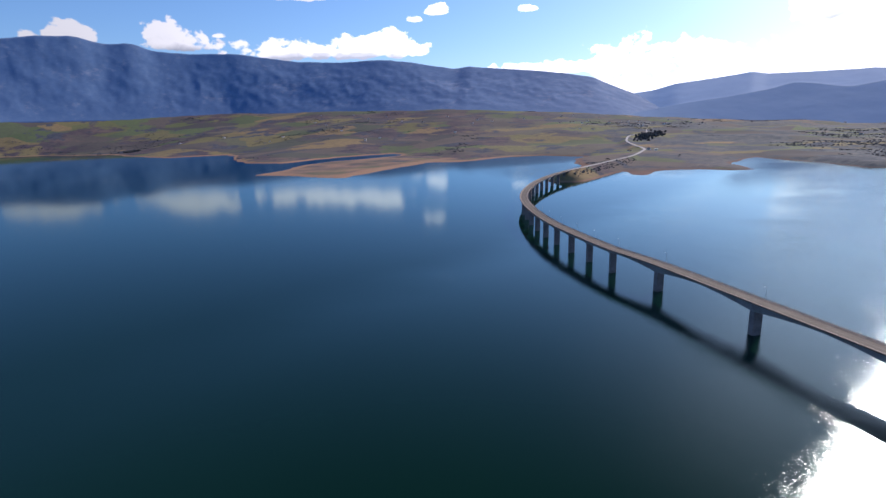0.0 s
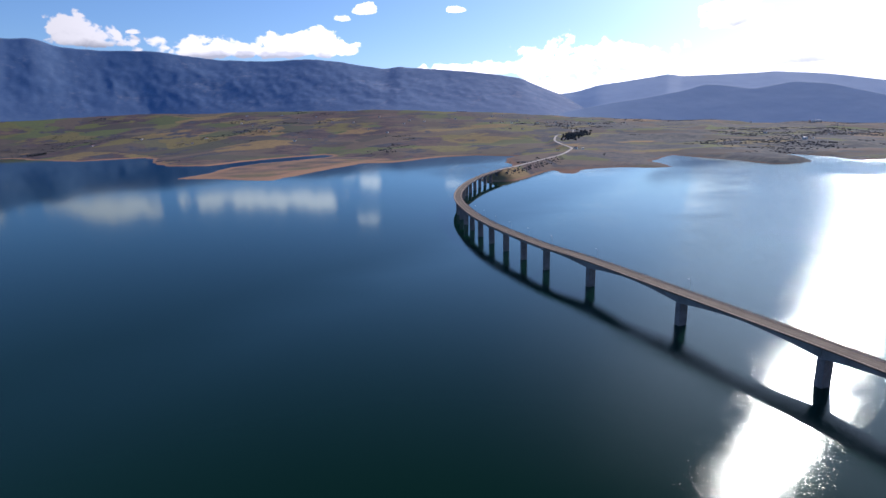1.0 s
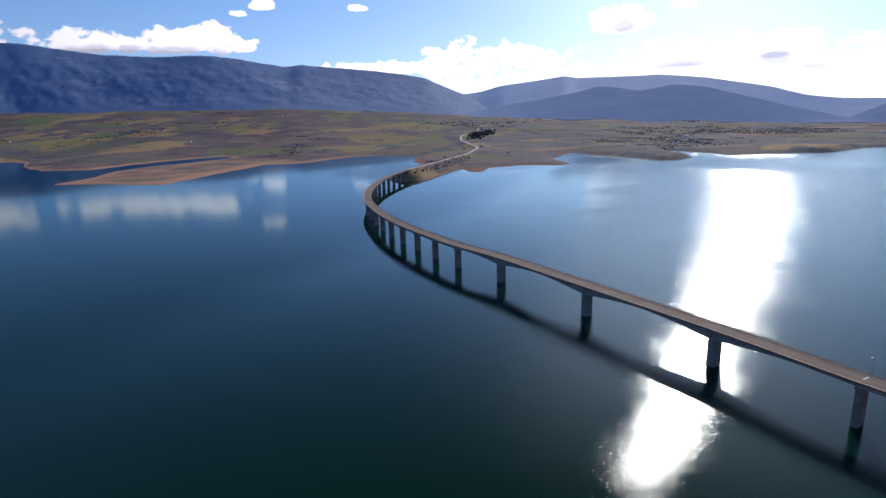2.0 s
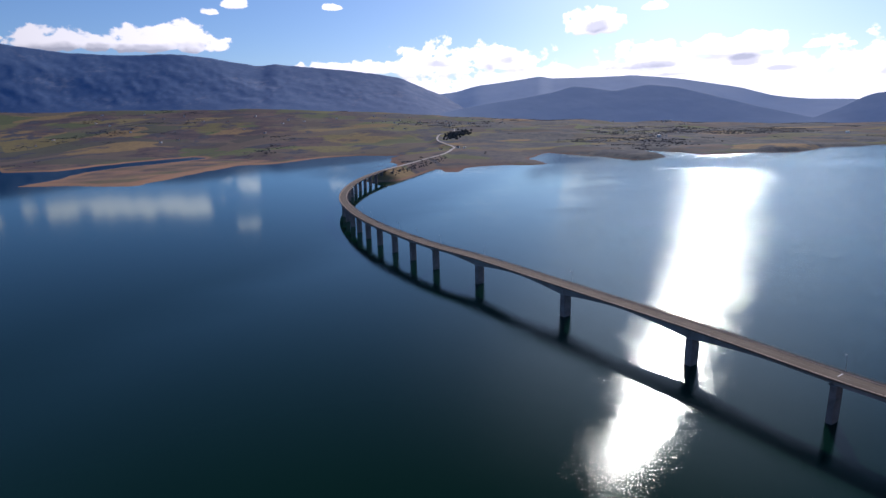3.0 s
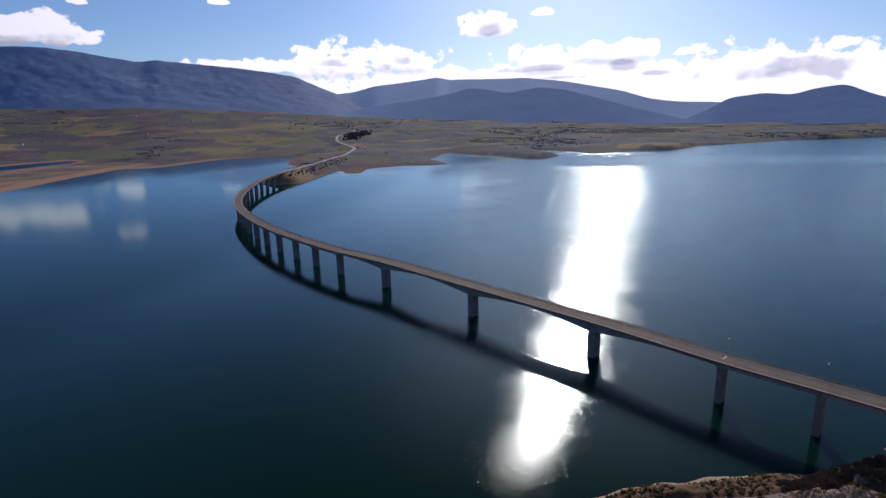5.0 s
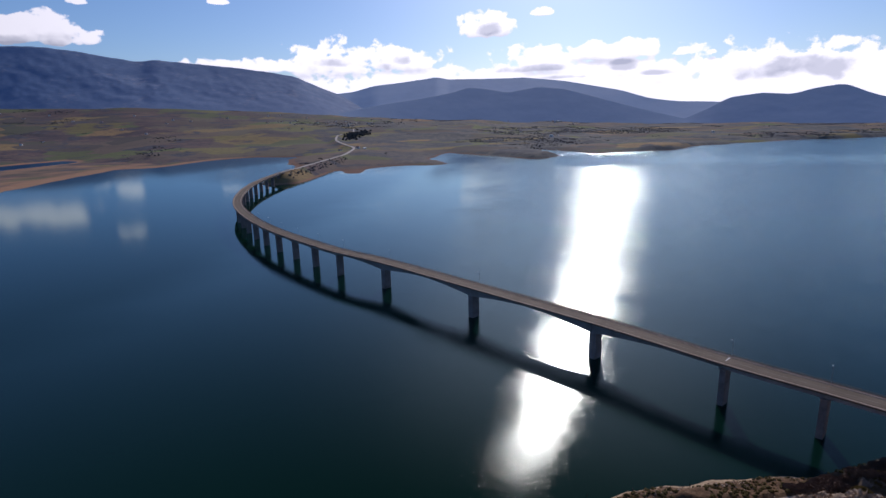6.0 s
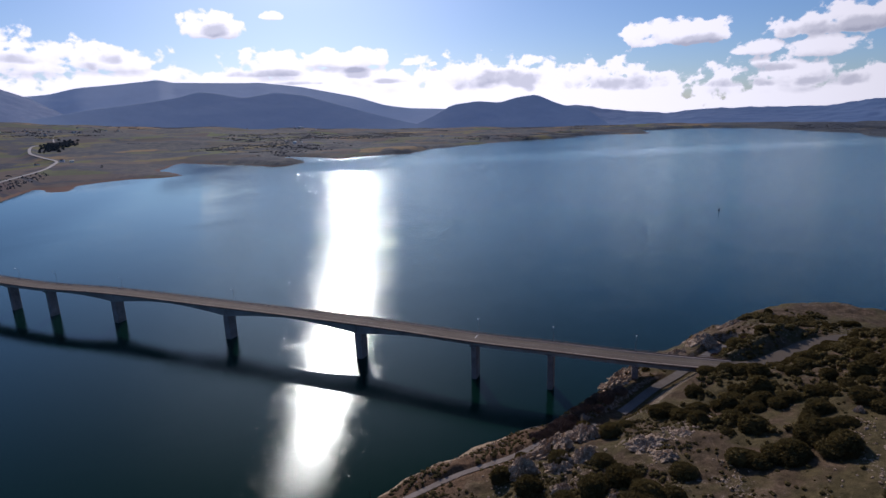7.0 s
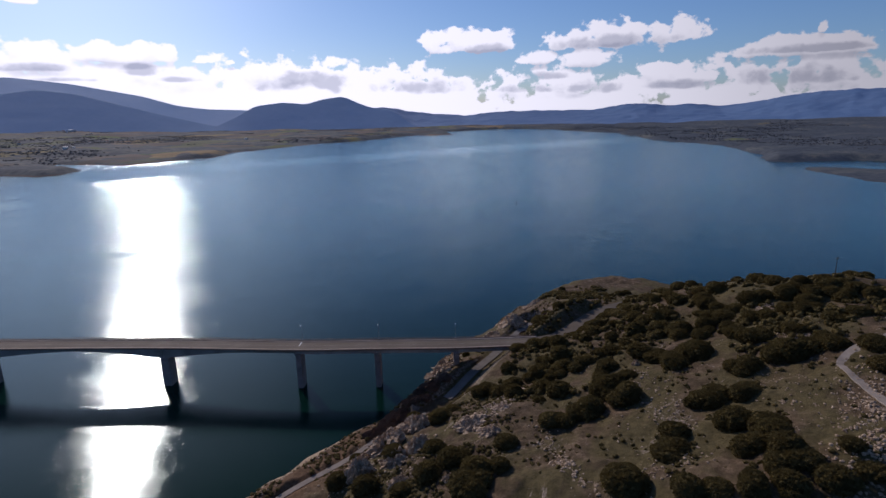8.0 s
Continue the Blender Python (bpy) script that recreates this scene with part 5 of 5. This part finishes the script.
def build_pole():
    z = float(land(267, -72))
    pole = thing("utility_pole", (267, -72, z), "bare wooden utility pole on the hilltop", "utility pole")
    bm = bmesh.new()
    tube(bm, (267, -72, z - 0.5), (267, -72, z + 9.0), 0.17, 0.11)
    part("pole", bm, BARK, pole)
    bm = bmesh.new()
    box(bm, (267, -72, z + 8.4), (0.12, 1.9, 0.14), 20)
    part("crossarm", bm, BARK, pole)
    for k in (-0.8, 0.0, 0.8):
        bm = bmesh.new()
        tube(bm, (267 - 0.342 * k, -72 + 0.94 * k, z + 8.47), (267 - 0.342 * k, -72 + 0.94 * k, z + 8.72), 0.06, 0.04)
        part("insulator", bm, WHITE, pole)
    for x, y, high in ((137.5, 124.5, 2.6), (152, 119, 1.5), (172, 113, 1.3)):
        z = float(land(x, y))
        bm = bmesh.new()
        tube(bm, (x, y, z - 0.3), (x, y, z + high), 0.12, 0.09)
        mesh = bpy.data.meshes.new("wooden_post")
        bm.to_mesh(mesh)
        bm.free()
        mesh.materials.append(BARK)
        tagged(new("wooden_post", mesh), "weathered dark wooden post on the shore", "post", "posts along the shore")


build_pole()


# ---- the far plain ----
def build_house(seed):
    rng = random.Random(seed)
    wide, deep, tall = rng.uniform(9, 13), rng.uniform(8, 10), rng.choice((3.2, 6.0))
    house = thing("house", (0, 0, 0), "small white house with a clay tile roof among fields", "house", "houses on the plain")
    bm = bmesh.new()
    box(bm, (0, 0, tall / 2 - 1), (wide, deep, tall + 2))
    part("wall", bm, WHITE, house)
    bm = bmesh.new()
    w, d, e = wide / 2 + 0.5, deep / 2 + 0.5, tall + 0.02
    v = [bm.verts.new(c) for c in ((-w, -d, e), (w, -d, e), (w, d, e), (-w, d, e), (-w + 2.5, 0, e + 2.4), (w - 2.5, 0, e + 2.4))]
    for f in ((0, 1, 5, 4), (1, 2, 5), (2, 3, 4, 5), (3, 0, 4), (3, 2, 1, 0)):
        bm.faces.new([v[k] for k in f])
    part("roof", bm, ROOF, house, "clay tile roof")
    for side in (-1, 1):
        for k in (-1, 0, 1):
            for storey in range(1 if tall < 5 else 2):
                bm = bmesh.new()
                box(bm, (k * wide * 0.3, side * (deep / 2 + 0.01), 1.5 + 2.9 * storey), (1.2, 0.12, 1.3))
                part("window", bm, GLASS_DARK, house)
    return house


def build_villages():
    rng = random.Random(41)
    models = [build_house(k) for k in (1, 2, 3)]
    sites = []
    for x, y, spread, count in ((1000, 3080, 160, 14), (820, 2950, 190, 12), (300, 3250, 260, 10), (-600, 3300, 320, 8), (2380, 3020, 180, 8), (-60, 2750, 300, 5), (620, 1800, 40, 3), (1750, 2300, 260, 5), (-1100, 3050, 260, 5)):
        for _ in range(count):
            sites.append((x + rng.gauss(0, spread), y + rng.gauss(0, spread * 0.6)))
    for n, (x, y) in enumerate(sites):
        if float(near_path(np.array([x]), np.array([y]), ROAD_FAR)[0][0]) < 14 or land(x, y) < 1.5:
            continue
        m = pose(x, y, float(land(x, y)), 0, 0, rng.uniform(0, 180))
        if n < 3:
            models[n].matrix_world = m
        else:
            copy_thing(models[n % 3], m)


build_villages()


def build_hall(x, y, turn, size, label):
    z = float(land(x, y))
    hall = thing("farm_building", (x, y, z), label, "building", "large buildings on the plain")
    bm = bmesh.new()
    box(bm, (x, y, z + size[2] / 2 - 1), (size[0], size[1], size[2] + 2), turn)
    part("wall", bm, WHITE, hall)
    bm = bmesh.new()
    box(bm, (x, y, z + size[2] + 0.25), (size[0] + 1.2, size[1] + 1.2, 0.5), turn, 0.2)
    part("roof", bm, WHITE, hall, "bright metal roof")
    c, s = math.cos(radians(turn)), math.sin(radians(turn))
    for k in (-0.3, 0.0, 0.3):
        bm = bmesh.new()
        o = (k * size[0], -size[1] / 2 - 0.02)
        box(bm, (x + c * o[0] - s * o[1], y + s * o[0] + c * o[1], z + 1.7), (3.0, 0.12, 3.2), turn)
        part("door", bm, STEEL, hall)


build_hall(1398, 1786, 40, (22, 12, 7), "bright white hall near the shore")
build_hall(1440, 1800, 40, (10, 7, 4), "small white shed near the shore")
build_hall(2409, 3030, 10, (46, 20, 8), "long pale farm hall below the mountains")
build_hall(2220, 1700, 50, (18, 11, 6), "white farm building on the plain")
build_hall(612, 1738, 70, (16, 9, 4), "pale roadside building beside the bend")


def build_woods():
    """Hedges, copses and scrub woodland scattered over the plain."""
    rng = random.Random(51)
    count = 24000
    xs = np.array([rng.uniform(-3000, 3600) for _ in range(count)])
    ys = np.array([rng.uniform(-900, 3950) for _ in range(count)])
    keep = (np.hypot(xs - 28, ys - 6) > 1050) & (np.hypot(xs - 28, ys - 6) < 4350)
    xs, ys = xs[keep], ys[keep]
    zs, group = land(xs, ys), fbm(xs, ys, 420, 4, 93) + 0.35 * fbm(xs, ys, 60, 2, 95)
    road = near_path(xs, ys, ROAD_FAR)[0]
    made = []
    for x, y, z, g, o in zip(xs, ys, zs, group, road):
        if z < 4 or o < 14 or g < 0.48 - 0.14 * min(max((x - 250) / 700, 0), 1):
            continue
        for _ in range(6):
            size = rng.uniform(1.2, 2.8) * (1.0 if x < 500 else 1.2)
            made.append(blob(rng, (x + rng.gauss(0, 14), y + rng.gauss(0, 14), z + size * 0.05), size * 1.3, 0.5, 0.3, 3, 6))
    for p, q in zip(ROAD_FAR[:34:1], ROAD_FAR[1:35]):
        d = (q - p)[:2] / np.linalg.norm((q - p)[:2])
        for _ in range(4):
            side, size = rng.uniform(9, 24), rng.uniform(1.0, 2.2)
            x, y = p[0] + d[1] * side + rng.uniform(-5, 5), p[1] - d[0] * side + rng.uniform(-5, 5)
            z = float(land(x, y))
            if z > 1:
                made.append(blob(rng, (x, y, z + size * 0.3), size, 0.75, 0.3, 3, 6))
    grove = []
    for cx, cy, turn, long, wide, count in ((800, 2400, 62, 190, 45, 260), (-1690, 2790, -35, 70, 22, 70)):
        c, o = math.cos(radians(turn)), math.sin(radians(turn))
        for _ in range(count):
            u, v, size = rng.gauss(0, long / 2), rng.gauss(0, wide / 2), rng.uniform(3.0, 5.5)
            x, y = cx + c * u - o * v, cy + o * u + c * v
            z = float(land(x, y))
            if z > 2 and min(math.hypot(x - p[0], y - p[1]) for p in ROAD_FAR) > 14:
                grove.append(blob(rng, (x, y, z + size * 0.5), size, 0.85, 0.35, 4, 6))
    tagged(new("far_groves", shell("far_groves", *joined(grove), GROVE, False)), "dense dark groves beside the far road and the shore", "woodland", kind="stuff")
    tagged(new("far_woods", shell("far_woods", *joined(made), WOODS, False)), "dark copses, hedges and orchards over the far plain", "woodland", kind="stuff")


GROVE = surface("dark_grove", [(0.05, 0.052, 0.05), (0.075, 0.075, 0.07), (0.10, 0.095, 0.085)], 0.02, 0.2, 0.95, 0.0, gloss=0.0)
WOODS = surface("bare_woodland", [(0.085, 0.09, 0.10), (0.115, 0.12, 0.125), (0.15, 0.15, 0.15)], 0.01, 0.2, 0.95, 0.0, gloss=0.08)
build_woods()


def build_buoy():
    buoy = thing("buoy", (757, 145, 0), "small dark buoy floating on the lake", "buoy")
    bm = bmesh.new()
    tube(bm, (757, 145, -0.6), (757, 145, 0.9), 1.1, 1.1, 14)
    part("float", bm, RAIL, buoy)
    bm = bmesh.new()
    tube(bm, (757, 145, 0.9), (757, 145, 3.2), 0.5, 0.12, 10)
    part("marker", bm, RAIL, buoy)


build_buoy()
